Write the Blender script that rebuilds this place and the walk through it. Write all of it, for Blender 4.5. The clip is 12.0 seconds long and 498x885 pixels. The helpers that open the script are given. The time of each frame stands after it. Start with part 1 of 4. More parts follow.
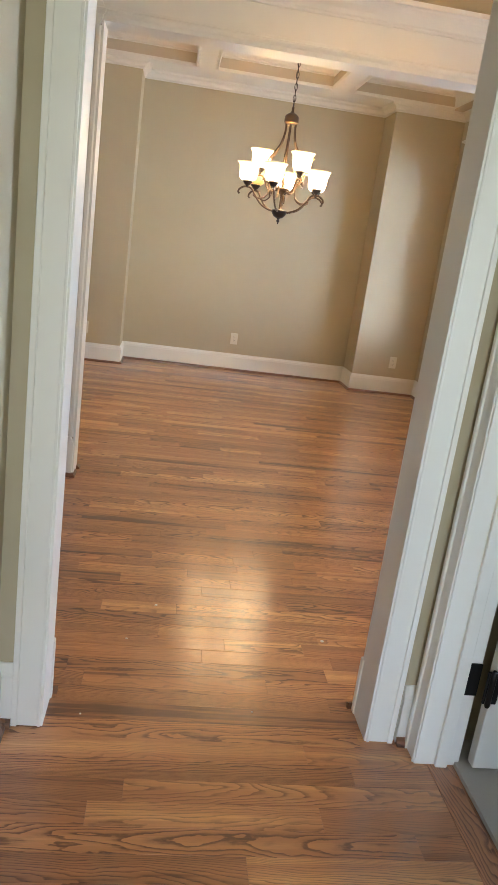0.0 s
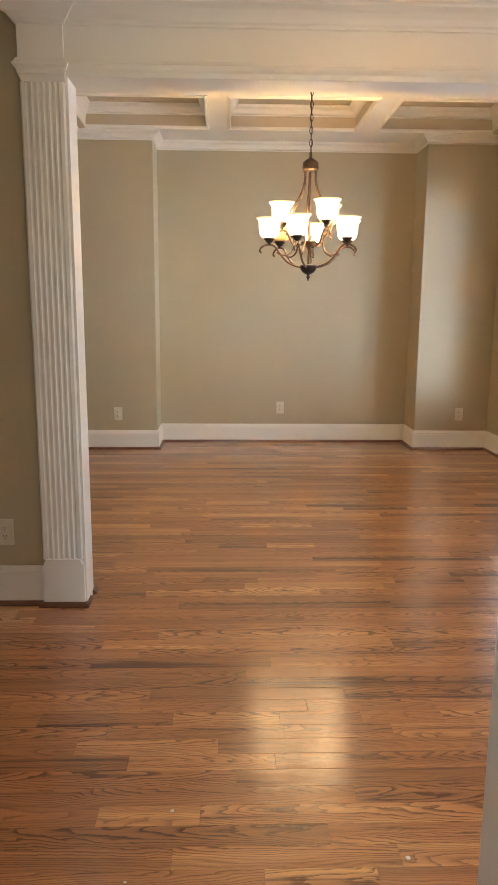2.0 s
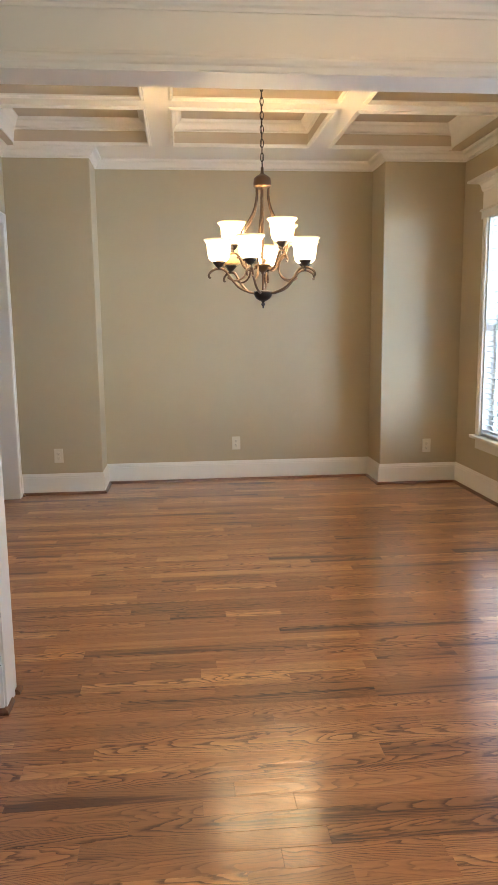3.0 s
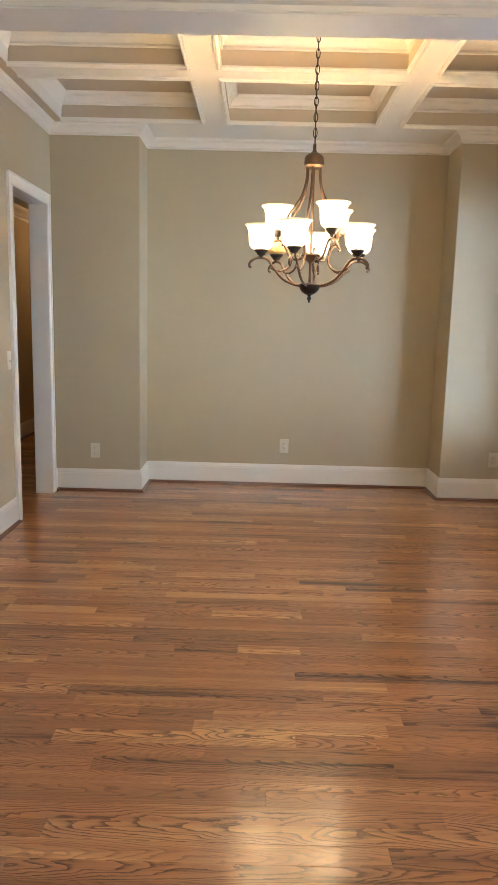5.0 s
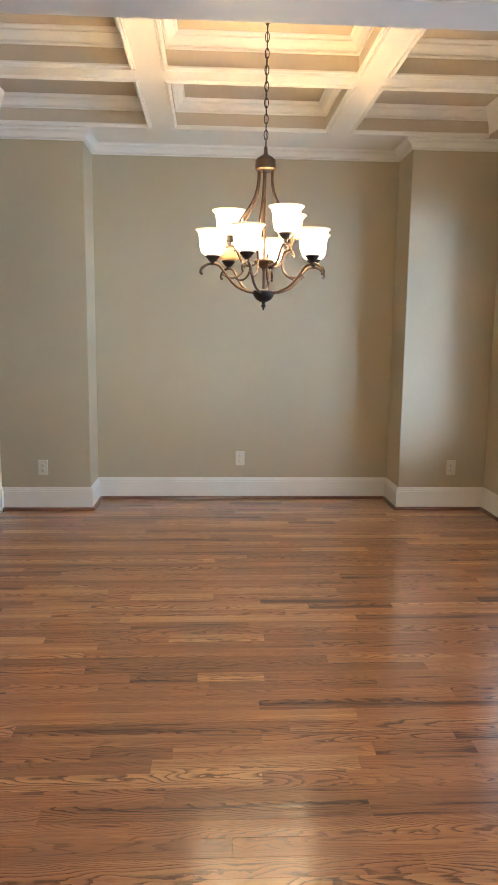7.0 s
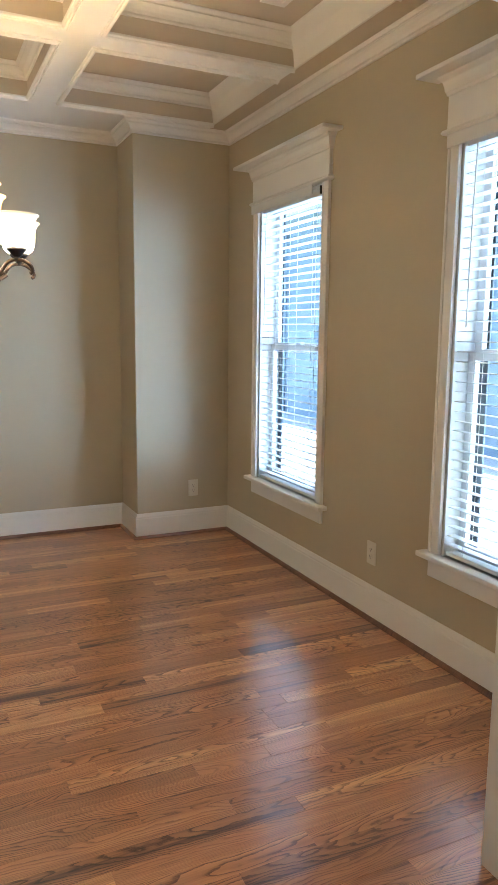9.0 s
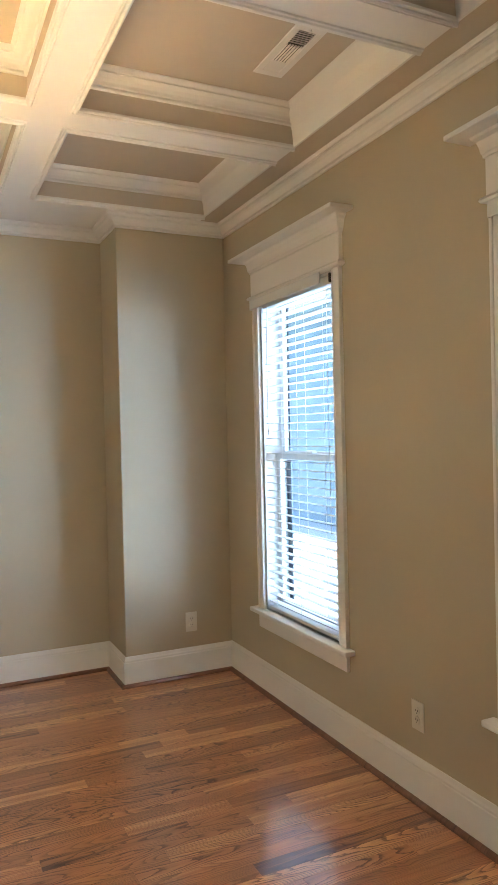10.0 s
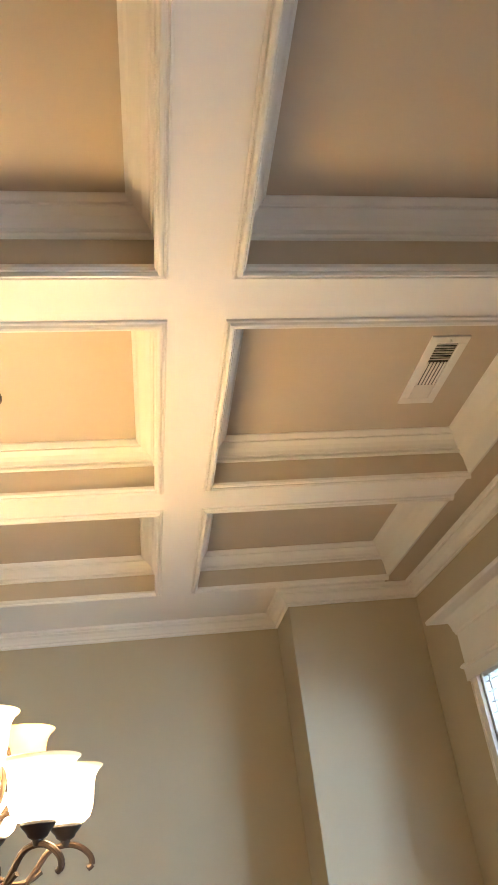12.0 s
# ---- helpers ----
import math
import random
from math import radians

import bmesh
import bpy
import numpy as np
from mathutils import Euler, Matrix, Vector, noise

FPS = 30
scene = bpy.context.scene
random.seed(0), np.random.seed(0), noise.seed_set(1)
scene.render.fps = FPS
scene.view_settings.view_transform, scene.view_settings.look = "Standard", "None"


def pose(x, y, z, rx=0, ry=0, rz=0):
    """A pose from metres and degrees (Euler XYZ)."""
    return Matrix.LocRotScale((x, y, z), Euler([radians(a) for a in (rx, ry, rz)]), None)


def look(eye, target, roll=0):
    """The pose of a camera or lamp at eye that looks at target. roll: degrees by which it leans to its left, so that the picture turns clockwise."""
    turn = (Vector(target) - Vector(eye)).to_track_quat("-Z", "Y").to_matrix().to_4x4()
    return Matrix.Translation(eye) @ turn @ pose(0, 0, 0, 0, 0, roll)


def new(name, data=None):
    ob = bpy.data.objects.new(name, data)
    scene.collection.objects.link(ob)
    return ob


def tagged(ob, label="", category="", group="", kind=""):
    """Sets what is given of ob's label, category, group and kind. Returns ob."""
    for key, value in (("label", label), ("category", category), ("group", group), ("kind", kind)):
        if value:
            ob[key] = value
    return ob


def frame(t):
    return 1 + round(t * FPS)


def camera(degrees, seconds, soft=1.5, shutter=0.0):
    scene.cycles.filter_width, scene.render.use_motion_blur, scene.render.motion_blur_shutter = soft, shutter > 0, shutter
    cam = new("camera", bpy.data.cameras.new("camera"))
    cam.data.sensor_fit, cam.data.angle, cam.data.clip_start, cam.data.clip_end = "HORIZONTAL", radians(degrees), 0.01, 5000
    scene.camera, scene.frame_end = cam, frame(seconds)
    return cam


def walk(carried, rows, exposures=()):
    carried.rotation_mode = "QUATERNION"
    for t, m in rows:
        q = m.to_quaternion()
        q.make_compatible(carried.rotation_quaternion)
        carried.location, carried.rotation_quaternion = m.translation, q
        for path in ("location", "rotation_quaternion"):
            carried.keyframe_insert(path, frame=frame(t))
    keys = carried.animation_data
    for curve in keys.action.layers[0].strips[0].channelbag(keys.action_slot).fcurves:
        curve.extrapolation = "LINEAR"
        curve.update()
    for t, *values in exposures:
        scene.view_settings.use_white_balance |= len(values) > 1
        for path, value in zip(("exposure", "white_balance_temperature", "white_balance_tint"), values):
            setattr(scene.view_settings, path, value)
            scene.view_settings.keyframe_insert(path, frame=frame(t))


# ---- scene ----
cam = camera(38.8, 12.0)
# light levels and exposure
SKY, SUN, GLOW, BULBGLOW, BOWLGLOW, WINDOWFILL, SIDEFILL, LOBBYFILL, HALLFILL, ROOMFILL = 0.06, 3.8, 1.35, 2.8, 0.85, 3.0, 10.0, 1.1, 0.40, 0.45
EXPOSURES = [(0.0, 4.5, 6800, 17), (0.6, 4.5, 6800, 17), (1.2, 4.37, 7000, 18), (2.0, 4.33, 7200, 19), (2.6, 4.3, 6700, 16), (4.4, 4.3, 6400, 14), (7.0, 4.3, 5900, 13), (9.5, 4.2, 5600, 11), (10.5, 4.22, 6000, 12), (12.0, 4.18, 6250, 12)]
PATH = [
    (0, (0.051, 0.144, 1.337), (0.312, 2.057, 0.815), 7.8),
    (0.5, (0.053, 0.218, 1.352), (0.369, 2.148, 0.935), 4.5),
    (1, (0.134, 0.379, 1.346), (0.273, 2.329, 0.925), 3.1),
    (1.5, (0.215, 0.525, 1.365), (0.228, 2.483, 0.959), 1.5),
    (2, (0.267, 0.842, 1.367), (0.327, 2.806, 0.993), 0.4),
    (2.5, (0.291, 1.16, 1.411), (0.432, 3.127, 1.078), -0.6),
    (2.7, (0.299, 1.272, 1.409), (0.471, 3.241, 1.1), -1.0),
    (4.3, (0.322, 1.598, 1.461), (0.529, 3.558, 1.121), 0.1),
    (4.5, (0.402, 1.649, 1.439), (0.527, 3.615, 1.096), 0.1),
    (5, (0.552, 1.834, 1.441), (0.533, 3.805, 1.106), 1.4),
    (5.5, (0.628, 1.935, 1.407), (0.483, 3.902, 1.076), 3.7),
    (6, (0.654, 1.911, 1.404), (0.429, 3.868, 1.059), 4.3),
    (6.5, (0.616, 1.912, 1.424), (0.505, 3.883, 1.103), 3.0),
    (7, (0.544, 2.002, 1.426), (0.654, 3.976, 1.124), 0.7),
    (7.5, (0.497, 2.241, 1.454), (0.887, 4.18, 1.158), -0.0),
    (7.6, (0.491, 2.261, 1.459), (0.936, 4.19, 1.171), 0.1),
    (7.7, (0.492, 2.288, 1.458), (0.991, 4.205, 1.179), 0.6),
    (9.3, (0.743, 2.906, 1.516), (1.62, 4.678, 1.213), -0.1),
    (9.4, (0.765, 2.966, 1.51), (1.652, 4.734, 1.218), -0.2),
    (9.5, (0.798, 3.02, 1.511), (1.683, 4.792, 1.232), 0.3),
    (9.8, (0.888, 3.235, 1.539), (1.764, 5.024, 1.356), -0.3),
    (10, (0.948, 3.375, 1.562), (1.804, 5.183, 1.537), -1.3),
    (10.2, (1.013, 3.48, 1.602), (1.861, 5.284, 1.766), -1.4),
    (10.5, (1.140, 3.582, 1.650), (1.850, 5.402, 2.068), -3.9),
    (11, (1.283, 3.703, 1.697), (1.838, 5.448, 2.500), -6.2),
    (11.5, (1.335, 3.822, 1.718), (1.788, 5.513, 2.684), -7.0),
    (12, (1.339, 4.000, 1.729), (1.649, 5.703, 2.731), -7.5),
]
walk(cam, [(t, look(eye, target, roll)) for t, eye, target, roll in PATH], EXPOSURES)

# ---- world, sun ----
world = bpy.data.worlds.new("sky")
scene.world = world
world.use_nodes = True
wn = world.node_tree.nodes
sky = wn.new("ShaderNodeTexSky")
sky.sky_type, sky.sun_disc = "NISHITA", False
sky.sun_elevation, sky.sun_rotation = radians(48), radians(0)
world.node_tree.links.new(sky.outputs[0], wn["Background"].inputs[0])
wn["Background"].inputs[1].default_value = SKY
sun = new("sun", bpy.data.lights.new("sun", "SUN"))
sun.data.energy, sun.data.angle, sun.data.color = SUN, radians(0.5), (1.0, 0.97, 0.92)
sun.matrix_world = look((0.4, 9.0, 10.0), (0, 0, 0))

# lamps added outside each dining room window, out of view, in place of skylight
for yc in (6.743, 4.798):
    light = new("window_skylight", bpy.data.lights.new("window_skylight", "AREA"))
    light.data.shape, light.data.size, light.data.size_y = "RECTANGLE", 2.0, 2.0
    light.data.energy, light.data.color = WINDOWFILL, (0.70, 0.85, 1.0)
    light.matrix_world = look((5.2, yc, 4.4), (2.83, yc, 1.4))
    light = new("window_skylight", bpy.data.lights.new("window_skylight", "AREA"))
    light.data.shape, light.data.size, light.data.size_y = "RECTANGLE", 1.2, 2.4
    light.data.energy, light.data.color = SIDEFILL, (0.66, 0.83, 1.0)
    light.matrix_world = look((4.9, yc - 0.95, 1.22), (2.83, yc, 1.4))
# lamp added in the unseen glazed door to brighten the lobby
light = new("lobby_fill_lamp", bpy.data.lights.new("lobby_fill_lamp", "AREA"))
light.data.shape, light.data.size, light.data.size_y = "RECTANGLE", 0.9, 2.1
light.data.energy, light.data.color = LOBBYFILL, (0.90, 1.0, 0.92)
light.matrix_world = look((0.28, -1.66, 1.2), (0.28, 1.0, 1.2))
# lamp added in an unseen window to brighten carpet and door leaf
light = new("room_fill_lamp", bpy.data.lights.new("room_fill_lamp", "AREA"))
light.data.shape, light.data.size, light.data.size_y = "RECTANGLE", 0.9, 1.6
light.data.energy, light.data.color = ROOMFILL, (0.88, 1.0, 0.92)
light.matrix_world = look((2.1, -1.66, 1.45), (2.1, 1.0, 1.0))
# lamp added at the hall's unseen end for bluish light on soffit and jamb
light = new("hall_fill_lamp", bpy.data.lights.new("hall_fill_lamp", "AREA"))
light.data.shape, light.data.size, light.data.size_y = "RECTANGLE", 1.0, 2.0
light.data.energy, light.data.color = HALLFILL, (0.74, 0.88, 1.0)
light.matrix_world = look((3.70, 2.98, 1.15), (0.0, 2.98, 1.15))


# ---- materials ----
def material(name, colour, rough=0.5, metal=0.0):
    m = bpy.data.materials.new(name)
    m.use_nodes = True
    b = m.node_tree.nodes["Principled BSDF"]
    b.inputs["Base Color"].default_value = (*colour, 1)
    b.inputs["Roughness"].default_value = rough
    b.inputs["Metallic"].default_value = metal
    return m, b, m.node_tree


def node(tree, kind, **inputs):
    n = tree.nodes.new(kind)
    for k, v in inputs.items():
        n.inputs[k.replace("_", " ")].default_value = v
    return n


def math_node(tree, op, a, b=None):
    n = tree.nodes.new("ShaderNodeMath")
    n.operation = op
    for i, v in enumerate((a, b)):
        if v is None:
            continue
        if isinstance(v, (int, float)):
            n.inputs[i].default_value = v
        else:
            tree.links.new(v, n.inputs[i])
    return n.outputs[0]


def painted(name, colour, rough, spread=0.06, grain=180.0, bump=0.05, metal=0.0, stretch=(1, 1, 1)):
    """Paint, metal or plaster: soft stains at one scale, fine roller grain at another."""
    m, b, t = material(name, colour, rough, metal)
    geo = t.nodes.new("ShaderNodeNewGeometry")
    mp = t.nodes.new("ShaderNodeMapping")
    mp.inputs["Scale"].default_value = stretch
    t.links.new(geo.outputs["Position"], mp.inputs["Vector"])
    broad = node(t, "ShaderNodeTexNoise", Scale=1.7, Detail=4.0, Roughness=0.6)
    fine = node(t, "ShaderNodeTexNoise", Scale=grain, Detail=3.0)
    for n in (broad, fine):
        t.links.new(mp.outputs[0], n.inputs["Vector"])
    ramp = t.nodes.new("ShaderNodeValToRGB")
    ramp.color_ramp.elements[0].position, ramp.color_ramp.elements[1].position = 0.3, 0.7
    ramp.color_ramp.elements[0].color = (*[c * (1 - spread) for c in colour], 1)
    ramp.color_ramp.elements[1].color = (*[min(1, c * (1 + spread)) for c in colour], 1)
    t.links.new(broad.outputs["Fac"], ramp.inputs[0])
    t.links.new(ramp.outputs[0], b.inputs["Base Color"])
    r = math_node(t, "MULTIPLY_ADD", fine.outputs["Fac"], 0.12)
    r.node.inputs[2].default_value = rough - 0.06
    if bump > 0.02:
        t.links.new(r, b.inputs["Roughness"])
    if bump > 0.005:
        bp = node(t, "ShaderNodeBump", Strength=bump, Distance=0.002)
        t.links.new(fine.outputs["Fac"], bp.inputs["Height"])
        t.links.new(bp.outputs[0], b.inputs["Normal"])
    return m


PITCH, PHASE = 0.0772, 2.674     # floor strips: width, and where a joint lies


def oak(name, dark, mid, light, rough, along="x"):
    """Stained red oak: a tone for each board, nested cathedral arches, open pores, mineral streaks and a satin varnish."""
    m, b, t = material(name, mid, rough)
    geo, info = t.nodes.new("ShaderNodeNewGeometry"), t.nodes.new("ShaderNodeObjectInfo")
    rnd = math_node(t, "FRACT", math_node(t, "ADD", info.outputs["Random"], geo.outputs["Random Per Island"]))

    def chance(k):
        return math_node(t, "FRACT", math_node(t, "MULTIPLY", rnd, k))

    off = t.nodes.new("ShaderNodeCombineXYZ")
    for i, k in enumerate((37.0, 11.0, 5.0)):
        t.links.new(math_node(t, "MULTIPLY", rnd, k), off.inputs[i])
    add = t.nodes.new("ShaderNodeVectorMath")
    t.links.new(geo.outputs["Position"], add.inputs[0])
    t.links.new(off.outputs[0], add.inputs[1])
    sep = t.nodes.new("ShaderNodeSeparateXYZ")
    t.links.new(geo.outputs["Position"], sep.inputs[0])
    lengthwise, crosswise = (sep.outputs[0], sep.outputs[1]) if along == "x" else (sep.outputs[1], sep.outputs[0])

    def stretched(a, c):
        mp = t.nodes.new("ShaderNodeMapping")
        mp.inputs["Scale"].default_value = (a, c, 1) if along == "x" else (c, a, 1)
        t.links.new(add.outputs[0], mp.inputs["Vector"])
        return mp.outputs[0]

    def noise(a, c, detail=3.0, roughness=0.55, distortion=0.0):
        n = node(t, "ShaderNodeTexNoise", Scale=1.0, Detail=detail, Roughness=roughness, Distortion=distortion)
        t.links.new(stretched(a, c), n.inputs["Vector"])
        return n.outputs["Fac"]

    # growth rings: each strip is cut from its own place in the log, so its arches are nested parabolas
    v = math_node(t, "FRACT", math_node(t, "DIVIDE", math_node(t, "SUBTRACT", crosswise, PHASE), PITCH))
    heart = math_node(t, "MULTIPLY_ADD", chance(7.31), 1.9)
    heart.node.inputs[2].default_value = -0.45
    v = math_node(t, "SUBTRACT", v, heart)
    way = math_node(t, "MULTIPLY_ADD", math_node(t, "GREATER_THAN", chance(3.77), 0.5), 2.0)
    way.node.inputs[2].default_value = -1.0
    rate = math_node(t, "MULTIPLY_ADD", chance(5.13), 7.0)
    rate.node.inputs[2].default_value = 4.0
    slope = math_node(t, "MULTIPLY", way, rate)
    rings = math_node(t, "ADD", math_node(t, "MULTIPLY", lengthwise, slope), math_node(t, "MULTIPLY", math_node(t, "MULTIPLY", v, v), 7.5))
    wander = math_node(t, "MULTIPLY", noise(2.6, 11.0, 2.5, 0.5, 0.6), 7.0)
    shake = math_node(t, "MULTIPLY", noise(30.0, 60.0, 2.0), 0.55)
    rings = math_node(t, "ADD", math_node(t, "ADD", rings, wander), shake)
    saw = math_node(t, "FRACT", rings)
    line = t.nodes.new("ShaderNodeValToRGB")
    for e, (p, k) in zip(line.color_ramp.elements, ((0.0, 0.25), (1.0, 0.0))):
        e.position, e.color = p, (k, k, k, 1)
    for p, k in ((0.07, 1.0), (0.20, 0.75), (0.38, 0.22), (0.62, 0.04)):
        e = line.color_ramp.elements.new(p)
        e.color = (k, k, k, 1)
    t.links.new(saw, line.inputs[0])
    pores = noise(16.0, 420.0, 4.0, 0.7)
    streak = noise(1.0, 30.0, 3.0, 0.6)
    patch = noise(1.6, 5.0, 2.0)
    mineral = noise(1.9, 46.0, 2.0, 0.5)

    tone = t.nodes.new("ShaderNodeValToRGB")
    el = tone.color_ramp.elements
    el[0].position, el[0].color = 0.0, (*dark, 1)
    el[1].position, el[1].color = 1.0, (*light, 1)
    for p, c in ((0.10, [0.45 * d + 0.55 * k for d, k in zip(dark, mid)]), (0.34, [0.85 * k for k in mid]), (0.58, mid), (0.85, [0.55 * k + 0.45 * l for k, l in zip(mid, light)])):
        e = el.new(p)
        e.color = (*c, 1)
    level = math_node(t, "ADD", math_node(t, "MULTIPLY", rnd, 0.80), math_node(t, "MULTIPLY", streak, 1.25))
    level = math_node(t, "ADD", level, math_node(t, "MULTIPLY", patch, 0.60))
    level = math_node(t, "SUBTRACT", level, 0.80)
    t.links.new(level, tone.inputs[0])
    broken = math_node(t, "MULTIPLY_ADD", pores, 1.5)
    broken.node.inputs[2].default_value = -0.12
    strength = math_node(t, "MULTIPLY_ADD", chance(9.7), 1.0)
    strength.node.inputs[2].default_value = 0.5
    depth = math_node(t, "MULTIPLY", math_node(t, "MULTIPLY", line.outputs[0], broken), strength)
    depth = math_node(t, "ADD", depth, math_node(t, "MULTIPLY", math_node(t, "POWER", pores, 3.0), 0.7))
    dark_streak = t.nodes.new("ShaderNodeMapRange")
    dark_streak.inputs["From Min"].default_value, dark_streak.inputs["From Max"].default_value = 0.63, 0.73
    t.links.new(mineral, dark_streak.inputs[0])
    depth = math_node(t, "ADD", depth, math_node(t, "MULTIPLY", dark_streak.outputs[0], 0.5))
    depth = math_node(t, "MINIMUM", depth, 0.9)
    mix = t.nodes.new("ShaderNodeMix")
    mix.data_type, mix.blend_type = "RGBA", "MULTIPLY"
    t.links.new(depth, mix.inputs["Factor"])
    t.links.new(tone.outputs[0], mix.inputs["A"])
    mix.inputs["B"].default_value = (0.17, 0.12, 0.10, 1)
    t.links.new(mix.outputs["Result"], b.inputs["Base Color"])
    smear = node(t, "ShaderNodeTexNoise", Scale=2.3, Detail=2.0, Roughness=0.5)
    t.links.new(geo.outputs["Position"], smear.inputs["Vector"])
    r = math_node(t, "MULTIPLY_ADD", smear.outputs["Fac"], 0.10)
    r.node.inputs[2].default_value = rough - 0.05
    t.links.new(r, b.inputs["Roughness"])
    bp = node(t, "ShaderNodeBump", Strength=0.08, Distance=0.001)
    t.links.new(depth, bp.inputs["Height"])
    t.links.new(bp.outputs[0], b.inputs["Normal"])
    # varnish: brushed along the strips, slightly cupped between joints
    b.inputs["Coat Weight"].default_value = 1.0
    cr = math_node(t, "MULTIPLY_ADD", smear.outputs["Fac"], 0.10)
    cr.node.inputs[2].default_value = 0.095
    t.links.new(cr, b.inputs["Coat Roughness"])
    brushed = math_node(t, "ADD", math_node(t, "MULTIPLY", noise(5.0, 150.0, 2.0), 0.5), noise(2.0, 28.0, 2.0))
    cb = node(t, "ShaderNodeBump", Strength=0.8, Distance=0.0016)
    t.links.new(brushed, cb.inputs["Height"])
    t.links.new(cb.outputs[0], b.inputs["Coat Normal"])
    return m


WALL = painted("khaki_wall_paint", (0.50, 0.43, 0.30), 0.62, 0.03, 260, 0.10)
TRIM = painted("white_trim_paint", (0.82, 0.80, 0.755), 0.42, 0.02, 120, 0.0)
CEIL = painted("tan_ceiling_paint", (0.57, 0.49, 0.385), 0.7, 0.03, 260, 0.08)
TONES = (0.16, 0.060, 0.028), (0.56, 0.232, 0.092), (0.84, 0.43, 0.18)
OAK = oak("stained_oak", *TONES, 0.40)
SHOE = oak("stained_oak_moulding", (0.10, 0.04, 0.02), (0.17, 0.065, 0.032), (0.24, 0.10, 0.05), 0.35)
CARPET = painted("grey_carpet", (0.46, 0.44, 0.41), 0.95, 0.10, 420, 1.0)
PLATE = painted("almond_plastic", (0.72, 0.68, 0.58), 0.35, 0.02, 90, 0.01)
SLOT = painted("dark_slot", (0.03, 0.028, 0.025), 0.6, 0.05)
BRONZE = painted("rubbed_bronze", (0.10, 0.060, 0.038), 0.40, 0.30, 60, 0.10, 0.6)
DARKBRONZE = painted("dark_bronze", (0.035, 0.028, 0.026), 0.4, 0.25, 60, 0.08, 0.6)
HINGE = painted("black_hinge_metal", (0.018, 0.018, 0.020), 0.35, 0.2, 80, 0.05, 0.7)
BLIND = painted("white_blind_slat", (0.72, 0.72, 0.70), 0.4, 0.02, 70, 0.02)
TRACK = painted("dark_track_metal", (0.17, 0.19, 0.21), 0.45, 0.1, 60, 0.02, 0.3)
SASH = painted("white_vinyl_sash", (0.66, 0.66, 0.64), 0.35, 0.02, 70, 0.01)
CORD = painted("white_cord", (0.78, 0.77, 0.73), 0.8, 0.04)
FLECK = painted("white_plaster_fleck", (0.75, 0.73, 0.70), 0.8, 0.05)
VENT = painted("white_vent_enamel", (0.78, 0.76, 0.72), 0.4, 0.02, 90, 0.01)
DARKSIDING = painted("dark_grey_metal", (0.09, 0.11, 0.13), 0.5, 0.1, 40, 0.1)
SIDING = painted("blue_grey_siding", (0.17, 0.22, 0.26), 0.6, 0.05, 40, 0.1)
ROOF = painted("dark_shingle", (0.06, 0.06, 0.065), 0.9, 0.2, 30, 0.5)
GROUND = painted("pale_concrete", (0.50, 0.49, 0.46), 0.85, 0.10, 25, 0.3)
LAWN = painted("lawn", (0.07, 0.10, 0.035), 0.9, 0.3, 60, 0.8)
DOORPAINT = painted("white_door_paint", (0.74, 0.73, 0.69), 0.4, 0.02, 90, 0.03)

# blue-grey tint put into the panes to dim the bright view outside
GLASS, gb, gt = material("window_glass", (0.50, 0.61, 0.70), 0.0)
gb.inputs["Transmission Weight"].default_value = 1.0
gb.inputs["IOR"].default_value = 1.02


def glowing(name, colour, strength, lip):
    """Frosted glass lit from inside; it glows less towards its lip, away from the bulb."""
    m, b, t = material(name, (0.82, 0.66, 0.40), 0.35)
    co = t.nodes.new("ShaderNodeTexCoord")
    sep = t.nodes.new("ShaderNodeSeparateXYZ")
    t.links.new(co.outputs["Object"], sep.inputs[0])
    rng = t.nodes.new("ShaderNodeMapRange")
    rng.inputs["From Min"].default_value, rng.inputs["From Max"].default_value = lip
    rng.inputs["To Min"].default_value, rng.inputs["To Max"].default_value = strength, strength * 0.018
    t.links.new(sep.outputs[2], rng.inputs[0])
    b.inputs["Emission Color"].default_value = (*colour, 1)
    t.links.new(rng.outputs[0], b.inputs["Emission Strength"])
    return m


SHADE = glowing("lit_frosted_glass", (1.0, 0.78, 0.43), GLOW, (0.090, 0.128))
SHADE_OFF = painted("amber_frosted_glass", (0.72, 0.50, 0.22), 0.35, 0.15, 40, 0.05)
BOWL = glowing("lit_bowl_glass", (1.0, 0.66, 0.33), BOWLGLOW, (0.2, 0.3))
BOWL_DIM = glowing("dim_bowl_glass", (1.0, 0.60, 0.26), BOWLGLOW * 0.6, (0.2, 0.3))
BULB, bb, bt = material("bulb", (1, 0.9, 0.7), 0.4)
bb.inputs["Emission Color"].default_value = (1.0, 0.75, 0.42, 1)
bb.inputs["Emission Strength"].default_value = BULBGLOW


# ---- mesh helpers ----
def link(name, bm, mat, smooth=False):
    me = bpy.data.meshes.new(name)
    bmesh.ops.recalc_face_normals(bm, faces=bm.faces)
    bm.to_mesh(me)
    bm.free()
    for m in mat if isinstance(mat, (list, tuple)) else [mat]:
        me.materials.append(m)
    if smooth:
        for p in me.polygons:
            p.use_smooth = True
        me.set_sharp_from_angle(angle=radians(40))
    return new(name, me)


def part(name, bm, mat, parent, label="", smooth=False):
    ob = link(name, bm, mat, smooth)
    ob.parent = parent
    return tagged(ob, label)


def again(ob, name, parent, m):
    """Another piece on the same mesh."""
    o = new(name, ob.data)
    o.parent, o.matrix_basis = parent, m
    return o


